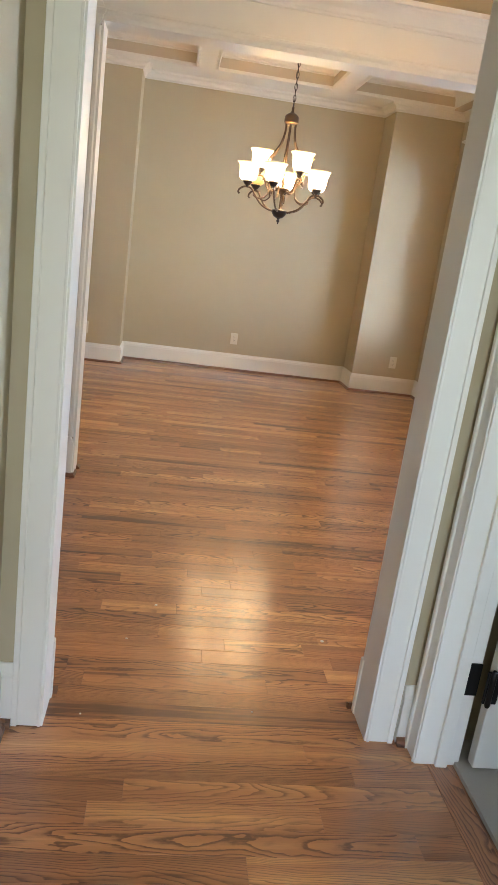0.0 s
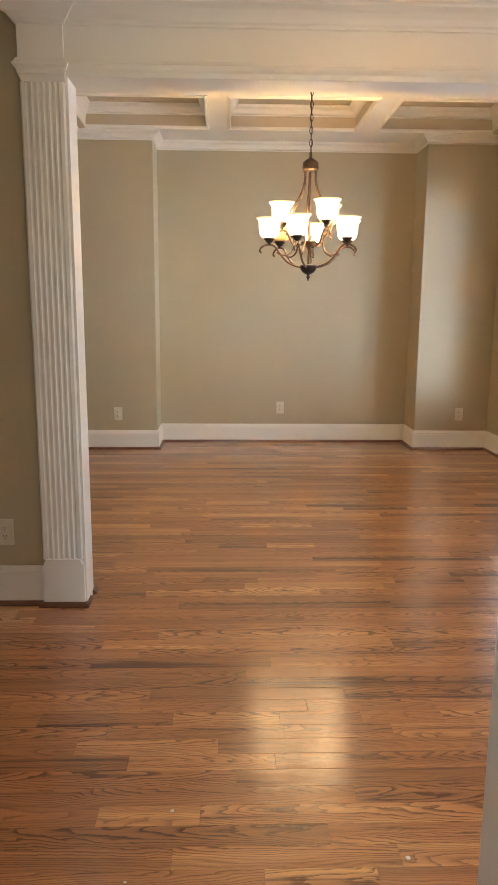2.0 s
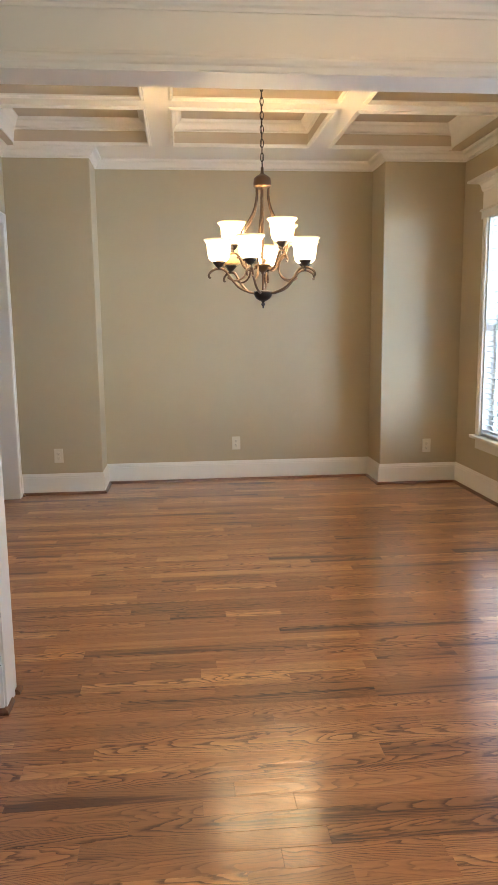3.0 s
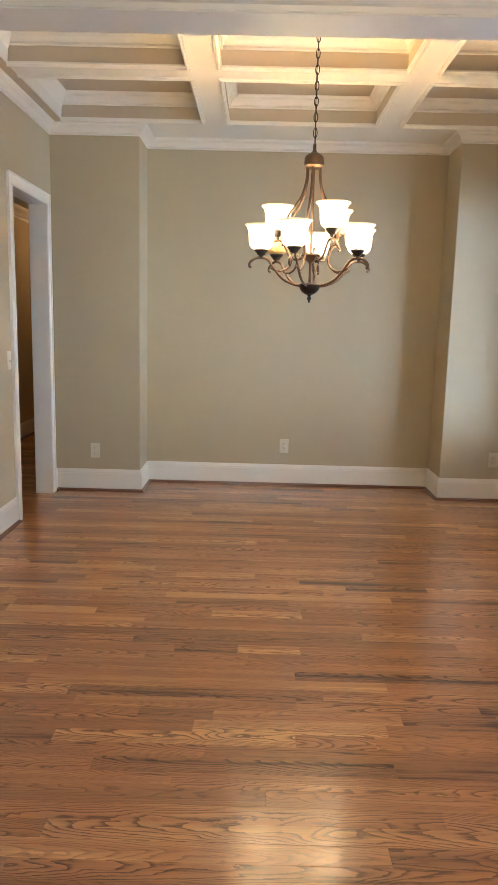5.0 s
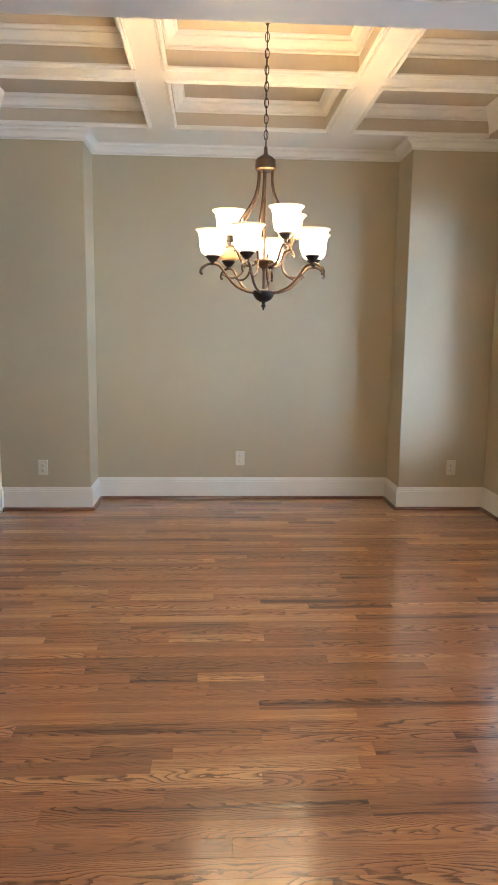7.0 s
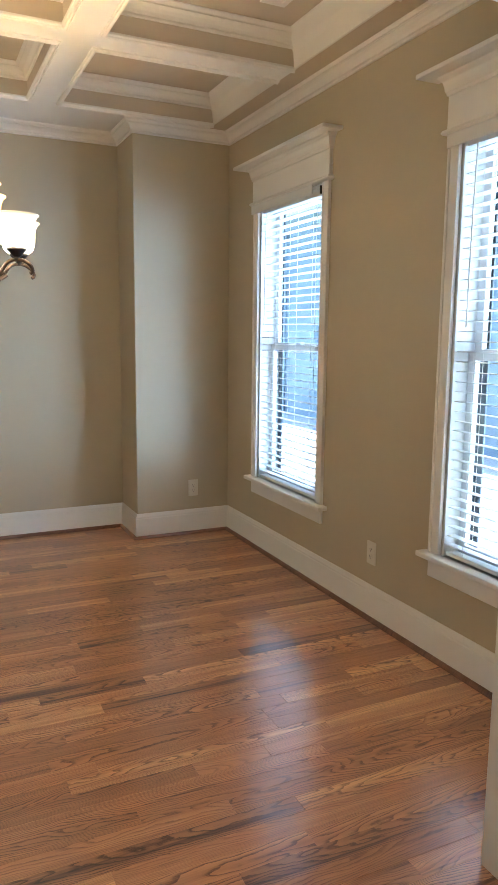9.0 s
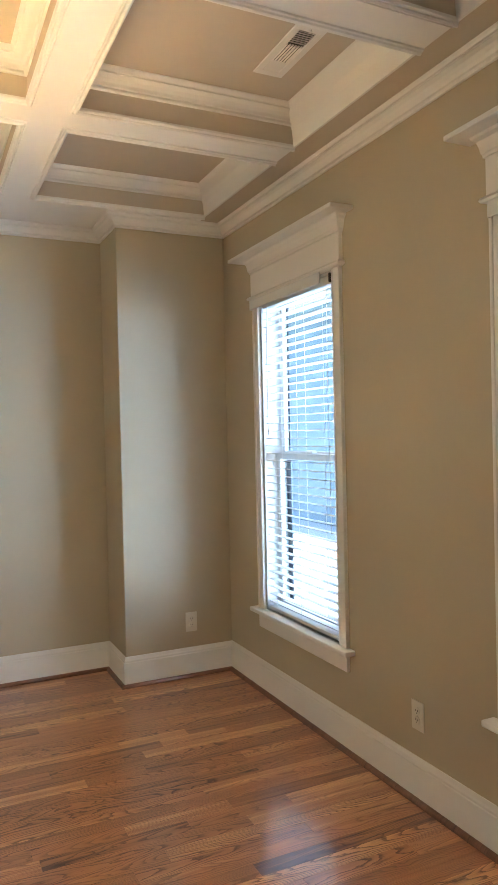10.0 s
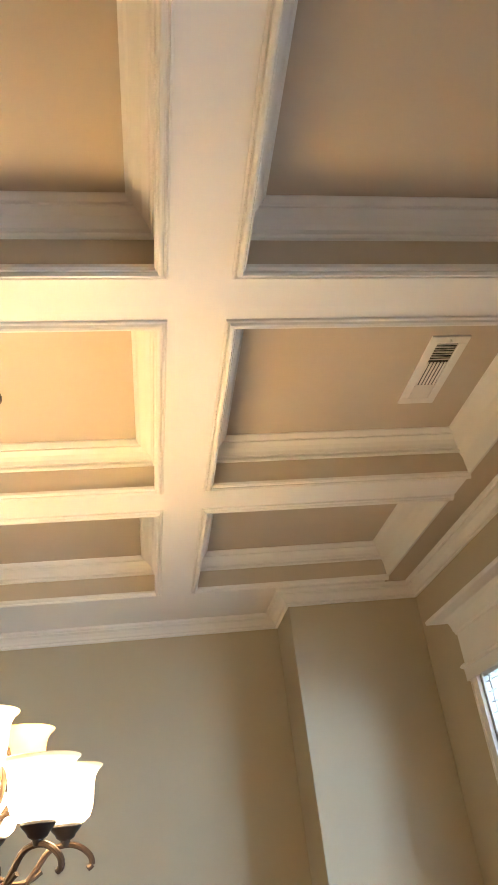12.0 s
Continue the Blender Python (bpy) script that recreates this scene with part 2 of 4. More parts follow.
def structure(name, bm, mat, label, category, smooth=False):
    return tagged(link(name, bm, mat, smooth), label, category, kind="structure")


def empty(name, x, y, z, label, category, group="", kind="", rz=0):
    o = new(name)
    o.matrix_basis = pose(x, y, z, 0, 0, rz)
    return tagged(o, label, category, group, kind)


def box(bm, x0, x1, y0, y1, z0, z1, bevel=0.0, mat=0):
    x0, x1, y0, y1, z0, z1 = min(x0, x1), max(x0, x1), min(y0, y1), max(y0, y1), min(z0, z1), max(z0, z1)
    r = bmesh.ops.create_cube(bm, size=1.0)
    for v in r["verts"]:
        v.co = ((v.co.x + 0.5) * (x1 - x0) + x0, (v.co.y + 0.5) * (y1 - y0) + y0, (v.co.z + 0.5) * (z1 - z0) + z0)
    faces = {f for v in r["verts"] for f in v.link_faces}
    for f in faces:
        f.material_index = mat
    if bevel:
        edges = list({e for v in r["verts"] for e in v.link_edges})
        for f in bmesh.ops.bevel(bm, geom=edges, offset=bevel, segments=2, affect="EDGES", profile=0.5)["faces"]:
            f.material_index = mat
    return bm


def boxes(*rows, bevel=0.0):
    bm = bmesh.new()
    for r in rows:
        box(bm, *r, bevel=bevel)
    return bm


def sweep(bm, profile, path, z, closed=False, mat=0):
    """Runs a moulding's profile (out to the left of the path, up) along a mitred path in plan."""
    n = len(path)
    rings = []
    for i, p in enumerate(path):
        p = Vector(p)
        a = Vector(path[i - 1]) if i or closed else None
        c = Vector(path[(i + 1) % n]) if i < n - 1 or closed else None
        d0 = (p - a).normalized() if a is not None else (c - p).normalized()
        d1 = (c - p).normalized() if c is not None else d0
        n0, n1 = Vector((-d0.y, d0.x)), Vector((-d1.y, d1.x))
        mitre = (n0 + n1) / max(0.2, 1 + n0.dot(n1))
        rings.append([bm.verts.new((p.x + mitre.x * o, p.y + mitre.y * o, z + h)) for o, h in profile])
    k = len(profile)
    for i in range(n if closed else n - 1):
        r0, r1 = rings[i], rings[(i + 1) % n]
        for j in range(k):
            f = bm.faces.new((r0[j], r0[(j + 1) % k], r1[(j + 1) % k], r1[j]))
            f.material_index = mat
    if not closed:
        for r in (rings[0], rings[-1]):
            bm.faces.new(r).material_index = mat
    return bm


def lathe(bm, profile, segments=24, cx=0.0, cy=0.0):
    rings = []
    for r, z in profile:
        r = max(r, 0.0004)
        rings.append([bm.verts.new((cx + r * math.cos(2 * math.pi * i / segments), cy + r * math.sin(2 * math.pi * i / segments), z)) for i in range(segments)])
    for a, c in zip(rings, rings[1:]):
        for i in range(segments):
            bm.faces.new((a[i], a[(i + 1) % segments], c[(i + 1) % segments], c[i]))
    bm.faces.new(rings[0])
    bm.faces.new(rings[-1])
    return bm


def curve_points(points, steps=8):
    """A smooth line through the points."""
    pts = [Vector(p) for p in points]
    pts = [2 * pts[0] - pts[1], *pts, 2 * pts[-1] - pts[-2]]
    out = []
    for i in range(1, len(pts) - 2):
        a, b, c, d = pts[i - 1:i + 3]
        for s in range(steps):
            u = s / steps
            out.append(0.5 * (2 * b + (c - a) * u + (2 * a - 5 * b + 4 * c - d) * u * u + (3 * b - a - 3 * c + d) * u ** 3))
    return out + [pts[-2]]


def tube(bm, points, radius, segments=8, steps=8, end=None):
    line = curve_points(points, steps)
    rings, up = [], Vector((0.31, 0.17, 0.93))
    for i, p in enumerate(line):
        d = (line[min(i + 1, len(line) - 1)] - line[max(i - 1, 0)]).normalized()
        a = d.cross(up).normalized()
        c = d.cross(a)
        r = radius if end is None else radius + (end - radius) * i / (len(line) - 1)
        rings.append([bm.verts.new(p + r * (math.cos(2 * math.pi * k / segments) * a + math.sin(2 * math.pi * k / segments) * c)) for k in range(segments)])
    for a, c in zip(rings, rings[1:]):
        for k in range(segments):
            bm.faces.new((a[k], a[(k + 1) % segments], c[(k + 1) % segments], c[k]))
    bm.faces.new(rings[0])
    bm.faces.new(rings[-1])
    return bm


# ---- the plan ----
XW, XE = -1.13, 2.83             # dining room, left and right walls
YS, YN, YR = 4.105, 7.68, 8.08    # its near wall, far piers, far wall between the piers
XR0, XR1 = -0.42, 2.105          # the recess between the piers
SOFFIT, COFFER = 2.935, 3.12
HX0, HX1, HY0, HY1 = -2.40, 3.60, 1.98, 3.985   # hall
OX0, OX1, OZ = -0.385, 2.085, 2.285             # opening from hall to dining room
SX0, SX1, SY = -0.18, 0.742, 1.87               # doorway behind which the walk begins
VX0, VX1, VY0 = -0.31, 0.88, -1.60              # the small lobby there
HALLCEIL = 2.935
DY0, DY1, DZ = 6.755, 7.53, 2.305               # side doorway in the dining room
WIN = ((6.33, 7.155), (4.385, 5.21))            # windows along the right wall
WZ0, WZ1 = 0.51, 2.36

structure("wall_west", boxes((XW - 0.115, XW, YS, DY0 - 0.018, 0, COFFER), (XW - 0.115, XW, DY1 + 0.018, YR + 0.2, 0, COFFER), (XW - 0.115, XW, DY0 - 0.018, DY1 + 0.018, DZ + 0.018, COFFER)), WALL, "khaki painted plaster wall with a cased doorway", "wall")
bm = bmesh.new()
ends = [YS - 0.1, WIN[1][0], WIN[1][1], WIN[0][0], WIN[0][1], YR + 0.2]
for a, c in zip(ends[::2], ends[1::2]):
    box(bm, XE, XE + 0.16, a, c, -0.6, COFFER)
for a, c in WIN:
    box(bm, XE, XE + 0.16, a, c, -0.6, WZ0)
    box(bm, XE, XE + 0.16, a, c, WZ1, COFFER)
structure("wall_east", bm, WALL, "khaki painted plaster wall with two tall windows", "wall")
structure("wall_north", boxes((XW, XR0, YN, YR, 0, COFFER), (XR1, XE, YN, YR, 0, COFFER), (XW, XE, YR, YR + 0.2, 0, COFFER), bevel=0.006), WALL, "khaki painted wall with a shallow recess between two piers", "wall")
structure("wall_south", boxes((HX0, OX0 - 0.015, HY1, YS, 0, COFFER), (OX1 + 0.015, HX1, HY1, YS, 0, COFFER), (OX0 - 0.015, OX1 + 0.015, HY1, YS, OZ + 0.015, COFFER)), WALL, "khaki painted wall with a wide cased opening", "wall")
structure("wall_hall_west", boxes((HX0 - 0.12, HX0, VY0, 12.2, 0, COFFER)), WALL, "khaki painted plaster wall", "wall")
structure("wall_hall_east", boxes((HX1, HX1 + 0.12, VY0, 2.44, 0, COFFER), (HX1, HX1 + 0.12, 3.52, HY1 + 0.1, 0, COFFER), (HX1, HX1 + 0.12, 2.44, 3.52, 0, 0.10), (HX1, HX1 + 0.12, 2.44, 3.52, 2.22, COFFER)), WALL, "khaki painted wall with an opening for an added glazed door", "wall")
structure("wall_lobby_north", boxes((HX0, SX0 - 0.018, SY, HY0, 0, COFFER), (SX1 + 0.018, HX1, SY, HY0, 0, COFFER), (SX0 - 0.018, SX1 + 0.018, SY, HY0, 2.325, COFFER)), WALL, "khaki painted wall with a cased doorway", "wall")
structure("wall_lobby_west", boxes((VX0 - 0.115, VX0, VY0, SY, 0, COFFER)), WALL, "khaki painted plaster wall", "wall")
structure("wall_lobby_east", boxes((VX1, VX1 + 0.115, 1.788, SY, 0, COFFER), (VX1, VX1 + 0.115, VY0, 0.91, 0, COFFER), (VX1, VX1 + 0.115, 0.91, 1.788, 2.325, COFFER)), WALL, "khaki painted wall with a side doorway", "wall")
structure("wall_lobby_south", boxes((HX0, -0.22, VY0 - 0.15, VY0, 0, COFFER), (0.78, 1.6, VY0 - 0.15, VY0, 0, COFFER), (2.6, HX1, VY0 - 0.15, VY0, 0, COFFER), (1.6, 2.6, VY0 - 0.15, VY0, 0, 0.6), (1.6, 2.6, VY0 - 0.15, VY0, 2.3, COFFER), (-0.22, 0.78, VY0 - 0.15, VY0, 0, 0.06), (-0.22, 0.78, VY0 - 0.15, VY0, 2.3, COFFER)), WALL, "khaki painted wall with openings for an added door and window", "wall")
structure("wall_passage_east", boxes((XW - 0.115, XW, YR + 0.2, 12.2, 0, COFFER)), WALL, "khaki painted plaster wall", "wall")
structure("wall_passage_north", boxes((HX0, XW, 12.2, 12.35, 0, COFFER)), WALL, "khaki painted plaster wall", "wall")
PX, PCEIL = -2.26, 2.67          # the passage behind the side doorway
structure("wall_passage_west", boxes((HX0 - 0.001, PX, YS + 0.05, 12.2, 0, COFFER - 0.01)), WALL, "khaki painted plaster wall", "wall")

# ceilings
bm = bmesh.new()
LIP = [(-0.024, 0.002), (-0.024, -0.007), (-0.019, -0.010), (-0.017, -0.003), (-0.013, -0.003), (-0.011, -0.012), (-0.006, -0.016), (-0.001, -0.016), (0.002, -0.010), (0.002, -0.005), (0.006, -0.004), (0.009, 0.002), (0.009, 0.012), (0, 0.014)]
COVE = [(0, -0.084), (0.010, -0.084), (0.013, -0.080), (0.013, -0.074), (0.007, -0.072), (0.007, -0.067), (0.016, -0.064), (0.021, -0.052), (0.032, -0.038), (0.048, -0.029), (0.053, -0.027), (0.053, -0.021), (0.060, -0.021), (0.066, -0.013), (0.070, -0.006), (0.070, 0.001), (0, 0.001)]
WALLSIDE = [(0, 0.0), (0.010, 0.0), (0.012, 0.012), (0.007, 0.016), (0.012, 0.080), (0.026, 0.118), (0.050, 0.158), (0.066, 0.176), (0.068, 0.186), (0, 0.186)]
XS = (XW - 0.05, -1.0, 0.083, 0.284, 1.402, 1.603, 2.645, XE + 0.05)
YC = (YS - 0.05, 4.27, 5.235, 5.435, 6.37, 6.575, 7.535, YR + 0.05)
for i in range(7):
    for j in range(7):
        x0, x1, y0, y1 = XS[i], XS[i + 1], YC[j], YC[j + 1]
        if i % 2 and j % 2:
            ring = [(x0, y0), (x1, y0), (x1, y1), (x0, y1)]
            for k, ((ax, ay), (cx, cy)) in enumerate(zip(ring, ring[1:] + ring[:1])):
                f = bm.faces.new([bm.verts.new(v) for v in ((ax, ay, SOFFIT), (cx, cy, SOFFIT), (cx, cy, COFFER + 0.001), (ax, ay, COFFER + 0.001))])
                f.material_index = 0 if (i, k) in ((5, 1), (1, 3)) else 1
            # next to the side walls the coffer ends in a plain board, and the mouldings die into it
            line, shut = (ring[2:] + ring[:2], False) if i == 5 else (ring, False) if i == 1 else (ring, True)
            sweep(bm, LIP, line, SOFFIT, shut)
            sweep(bm, COVE, line, COFFER, shut)
            if not shut:
                sweep(bm, WALLSIDE, [line[3], line[0]], SOFFIT)
        else:
            f = bm.faces.new([bm.verts.new(v) for v in ((x0, y0, SOFFIT), (x1, y0, SOFFIT), (x1, y1, SOFFIT), (x0, y1, SOFFIT))])
            f.material_index = 1 if i in (0, 6) else 0
bmesh.ops.remove_doubles(bm, verts=bm.verts, dist=0.00001)
box(bm, XW - 0.1, XE + 0.12, YS - 0.1, YR + 0.2, COFFER, COFFER + 0.25, mat=2)
coffered = structure("ceiling", bm, [TRIM, CEIL, CEIL], "white coffered ceiling with tan panels and crown moulding", "ceiling")
structure("ceiling_hall", boxes((HX0 - 0.12, HX1 + 0.12, VY0 - 0.15, YS - 0.05, HALLCEIL, HALLCEIL + 0.25)), CEIL, "plain tan painted ceiling", "ceiling")
structure("ceiling_passage", boxes((HX0 - 0.12, XW - 0.06, YS - 0.05, 12.35, PCEIL, 2.95)), CEIL, "plain tan painted ceiling", "ceiling")

# crown moulding
CROWN = [(0, -0.080), (0.010, -0.080), (0.013, -0.076), (0.013, -0.070), (0.007, -0.068), (0.007, -0.063), (0.016, -0.060), (0.022, -0.047), (0.034, -0.033), (0.049, -0.026), (0.053, -0.025), (0.053, -0.019), (0.060, -0.018), (0.065, -0.011), (0.067, 0), (0, 0)]
ROOM = [(XW, YS), (XE, YS), (XE, YN), (XR1, YN), (XR1, YR), (XR0, YR), (XR0, YN), (XW, YN)]
structure("crown_moulding", sweep(bmesh.new(), CROWN, ROOM, SOFFIT - 0.001, True), TRIM, "white painted crown moulding under the ceiling", "moulding")
structure("crown_moulding", sweep(bmesh.new(), [(o * 1.45, h * 1.45) for o, h in CROWN], [(PX, 12.2), (PX, 4.2)], PCEIL), TRIM, "white painted crown moulding", "moulding")

# baseboards and shoe mouldings
BASE = [(0, 0), (0.016, 0), (0.016, 0.150), (0.013, 0.154), (0.013, 0.164), (0.009, 0.172), (0.006, 0.182), (0.004, 0.188), (0, 0.188)]
QUARTER = [(0.016, 0.0005), (0.035, 0.0005), (0.034, 0.010), (0.029, 0.017), (0.022, 0.021), (0.016, 0.022)]
RUNS = (
    [(OX1 + 0.2, YS), (XE, YS), (XE, YN), (XR1, YN), (XR1, YR), (XR0, YR), (XR0, YN), (XW, YN), (XW, DY1 + 0.082)],
    [(XW, DY0 - 0.082), (XW, YS), (OX0 - 0.015, YS)],
    [(OX0 - 0.200, HY1), (HX0, HY1), (HX0, HY0), (SX0 - 0.085, HY0)],
    [(SX1 + 0.085, HY0), (HX1, HY0), (HX1, HY1), (OX1 + 0.200, HY1)],
    [(SX0 - 0.085, SY), (VX0, SY), (VX0, VY0), (VX1, VY0), (VX1, 0.82)],
    [(VX1, 1.87), (SX1 + 0.095, SY)],
    [(PX, 12.2), (PX, 4.2)],
)
for run in RUNS:
    structure("baseboard", sweep(bmesh.new(), BASE, run, 0), TRIM, "tall white painted wooden baseboard", "baseboard")
    structure("shoe_moulding", sweep(bmesh.new(), QUARTER, run, 0), SHOE, "reddish brown stained wooden shoe moulding", "moulding")


# ---- wide cased opening ----
opening = empty("cased_opening", 0.85, HY1, 0, "wide white opening with fluted pilasters and a cornice", "opening", kind="structure")
opening.matrix_basis = Matrix()


def fluted(x0, x1, y, back, z0, z1):
    """A fluted board: the flutes run between plain ends, the outer edges are chamfered."""
    pts = [(x0, back), (x0, y + 0.008), (x0 + 0.008, y)]
    n, first, step, r = 6, x0 + 0.032, (x1 - x0 - 0.064) / 5, 0.0085
    for i in range(n):
        c = first + i * step
        for k in range(7):
            a = math.pi * k / 6
            pts.append((c - r * math.cos(a), y + r * 0.9 * math.sin(a)))
    pts += [(x1 - 0.008, y), (x1, y + 0.008), (x1, back)]
    bm = bmesh.new()
    lo, hi = [bm.verts.new((px, py, z0)) for px, py in pts], [bm.verts.new((px, py, z1)) for px, py in pts]
    for i in range(len(pts)):
        j = (i + 1) % len(pts)
        bm.faces.new((lo[i], lo[j], hi[j], hi[i]))
    bm.faces.new(lo)
    bm.faces.new(hi)
    return bm


FRONT = 3.955
BAND = [(0, -0.045), (0.004, -0.045), (0.006, -0.030), (0.014, -0.024), (0.020, -0.014), (0.020, -0.006), (0.012, 0), (0.008, 0.012), (0, 0.014)]
CORNICE = [(0, 0), (0.008, 0), (0.012, 0.010), (0.022, 0.016), (0.034, 0.034), (0.056, 0.054), (0.078, 0.066), (0.084, 0.074), (0.094, 0.078), (0.094, 0.100), (0, 0.100)]
for x0, x1 in ((OX0 - 0.195, OX0 - 0.012), (OX1 + 0.012, OX1 + 0.195)):
    part("pilaster_shaft", fluted(x0, x1, FRONT, HY1, 0.225, 2.262), TRIM, opening, "white fluted board")
    bm = bmesh.new()
    pl = [(x0 - 0.004, 0.0), (x1 + 0.004, 0.0), (x1 + 0.004, 0.19), (x1 - 0.016, 0.228), (x0 + 0.016, 0.228), (x0 - 0.004, 0.19)]
    a, c = [bm.verts.new((px, FRONT - 0.006, pz)) for px, pz in pl], [bm.verts.new((px, HY1, pz)) for px, pz in pl]
    for i in range(6):
        bm.faces.new((a[i], a[(i + 1) % 6], c[(i + 1) % 6], c[i]))
    bm.faces.new(a)
    bm.faces.new(c)
    part("plinth", bm, TRIM, opening)
    bm = bmesh.new()
    pl = [(x0 + 0.012, 2.262), (x1 - 0.012, 2.262), (x1 + 0.004, 2.29), (x1 + 0.004, 2.30), (x0 - 0.004, 2.30), (x0 - 0.004, 2.29)]
    a, c = [bm.verts.new((px, FRONT - 0.004, pz)) for px, pz in pl], [bm.verts.new((px, HY1, pz)) for px, pz in pl]
    for i in range(6):
        bm.faces.new((a[i], a[(i + 1) % 6], c[(i + 1) % 6], c[i]))
    bm.faces.new(a)
    bm.faces.new(c)
    part("capital", bm, TRIM, opening)
    part("shoe", sweep(bmesh.new(), [(o - 0.016, h) for o, h in QUARTER], [(x1 + 0.004, HY1 + 0.05), (x1 + 0.004, FRONT - 0.006), (x0 - 0.004, FRONT - 0.006), (x0 - 0.004, HY1)], 0), SHOE, opening, "brown stained shoe moulding")
edge = [(OX1 + 0.195, HY1), (OX1 + 0.195, 3.947), (OX1 + 0.012, 3.947), (OX1 + 0.012, 3.962), (OX0 - 0.012, 3.962), (OX0 - 0.012, 3.947), (OX0 - 0.195, 3.947), (OX0 - 0.195, HY1)]
part("frieze", boxes((OX0 - 0.012, OX1 + 0.012, 3.962, HY1, OZ + 0.016, 2.50), (OX0 - 0.195, OX0 - 0.012, 3.947, HY1, 2.30, 2.50), (OX1 + 0.012, OX1 + 0.195, 3.947, HY1, 2.30, 2.50)), TRIM, opening)
part("architrave_band", sweep(bmesh.new(), BAND, edge, 2.335), TRIM, opening)
part("cornice", sweep(bmesh.new(), CORNICE, edge, 2.475), TRIM, opening)
part("jamb", boxes((OX0 - 0.012, OX0, FRONT + 0.006, YS + 0.010, 0, OZ), bevel=0.002), TRIM, opening)
part("jamb", boxes((OX1, OX1 + 0.012, FRONT + 0.006, YS + 0.010, 0, OZ), bevel=0.002), TRIM, opening)
part("soffit_board", boxes((OX0 - 0.012, OX1 + 0.012, FRONT + 0.006, YS + 0.018, OZ, OZ + 0.014), bevel=0.002), TRIM, opening)
part("jamb_shoe", sweep(bmesh.new(), [(o - 0.016, h) for o, h in QUARTER], [(OX0 - 0.10, YS + 0.016), (OX0, YS + 0.016), (OX0, YS - 0.02)], 0), SHOE, opening, "brown stained shoe moulding")


# ---- plain doorways ----
def casing_board(bm, along, face, out, a0, a1, z1, w):
    """Three boards round a doorway, with a raised outer band and a bead on the inner edge. along: 'x' or 'y'; out: which way it stands proud."""
    for lo, hi, t in ((0.0, w - 0.003, 0.014), (w - 0.016, w, 0.020), (0.006, 0.014, 0.018)):
        rows = ((a0 - hi, a0 - lo, 0.0, z1 + lo), (a1 + lo, a1 + hi, 0.0, z1 + lo), (a0 - hi, a1 + hi, z1 + lo, z1 + hi))
        for p, q, r, s in rows:
            f0, f1 = sorted((face, face + out * t))
            if along == "x":
                box(bm, p, q, f0, f1, r, s, 0.002)
            else:
                box(bm, f0, f1, p, q, r, s, 0.002)
    return bm


door = empty("doorway", 0, 0, 0, "white cased doorway between lobby and hall", "doorway", kind="structure")
part("jamb", boxes((SX0 - 0.018, SX0, SY - 0.003, HY0 + 0.003, 0, 2.305), bevel=0.002), TRIM, door)
part("jamb", boxes((SX1, SX1 + 0.018, SY - 0.003, HY0 + 0.003, 0, 2.305), bevel=0.002), TRIM, door)
part("head", boxes((SX0 - 0.018, SX1 + 0.018, SY - 0.003, HY0 + 0.003, 2.305, 2.323), bevel=0.002), TRIM, door)
part("casing", casing_board(bmesh.new(), "x", SY, -1, SX0, SX1, 2.305, 0.085), TRIM, door)
part("casing", casing_board(bmesh.new(), "x", HY0, 1, SX0, SX1, 2.305, 0.085), TRIM, door)
for s, x in ((1, SX0), (-1, SX1)):
    part("plinth", boxes((x - s * 0.085, x + s * 0.004, HY0, HY0 + 0.024, 0, 0.19), bevel=0.003), TRIM, door)
    part("shoe", sweep(bmesh.new(), [(o - 0.016, h) for o, h in QUARTER], [(x - s * 0.085, HY0 + 0.024), (x + s * 0.016, HY0 + 0.024)][::s], 0), SHOE, door, "brown stained shoe moulding")

side = empty("doorway", 0, 0, 0, "white cased doorway to a passage", "doorway", kind="structure")
part("jamb", boxes((XW - 0.118, XW + 0.003, DY0 - 0.018, DY0, 0, DZ), bevel=0.002), TRIM, side)
part("jamb", boxes((XW - 0.118, XW + 0.003, DY1, DY1 + 0.018, 0, DZ), bevel=0.002), TRIM, side)
part("head", boxes((XW - 0.118, XW + 0.003, DY0 - 0.018, DY1 + 0.018, DZ, DZ + 0.018), bevel=0.002), TRIM, side)
part("casing", casing_board(bmesh.new(), "y", XW, 1, DY0, DY1, DZ, 0.085), TRIM, side)
part("casing", casing_board(bmesh.new(), "y", XW - 0.115, -1, DY0, DY1, DZ, 0.085), TRIM, side)

bed = empty("doorway", 0, 0, 0, "white cased doorway to a carpeted room", "doorway", kind="structure")
part("jamb", boxes((VX1 - 0.003, VX1 + 0.118, 1.77, 1.788, 0, 2.305), bevel=0.002), TRIM, bed)
part("jamb", boxes((VX1 - 0.003, VX1 + 0.118, 0.91, 0.928, 0, 2.305), bevel=0.002), TRIM, bed)
part("head", boxes((VX1 - 0.003, VX1 + 0.118, 0.91, 1.788, 2.305, 2.323), bevel=0.002), TRIM, bed)
part("door_stop", boxes((VX1 + 0.045, VX1 + 0.080, 1.758, 1.77, 0, 2.305), bevel=0.002), TRIM, bed)
part("casing", casing_board(bmesh.new(), "y", VX1, -1, 0.928, 1.77, 2.305, 0.078), TRIM, bed)

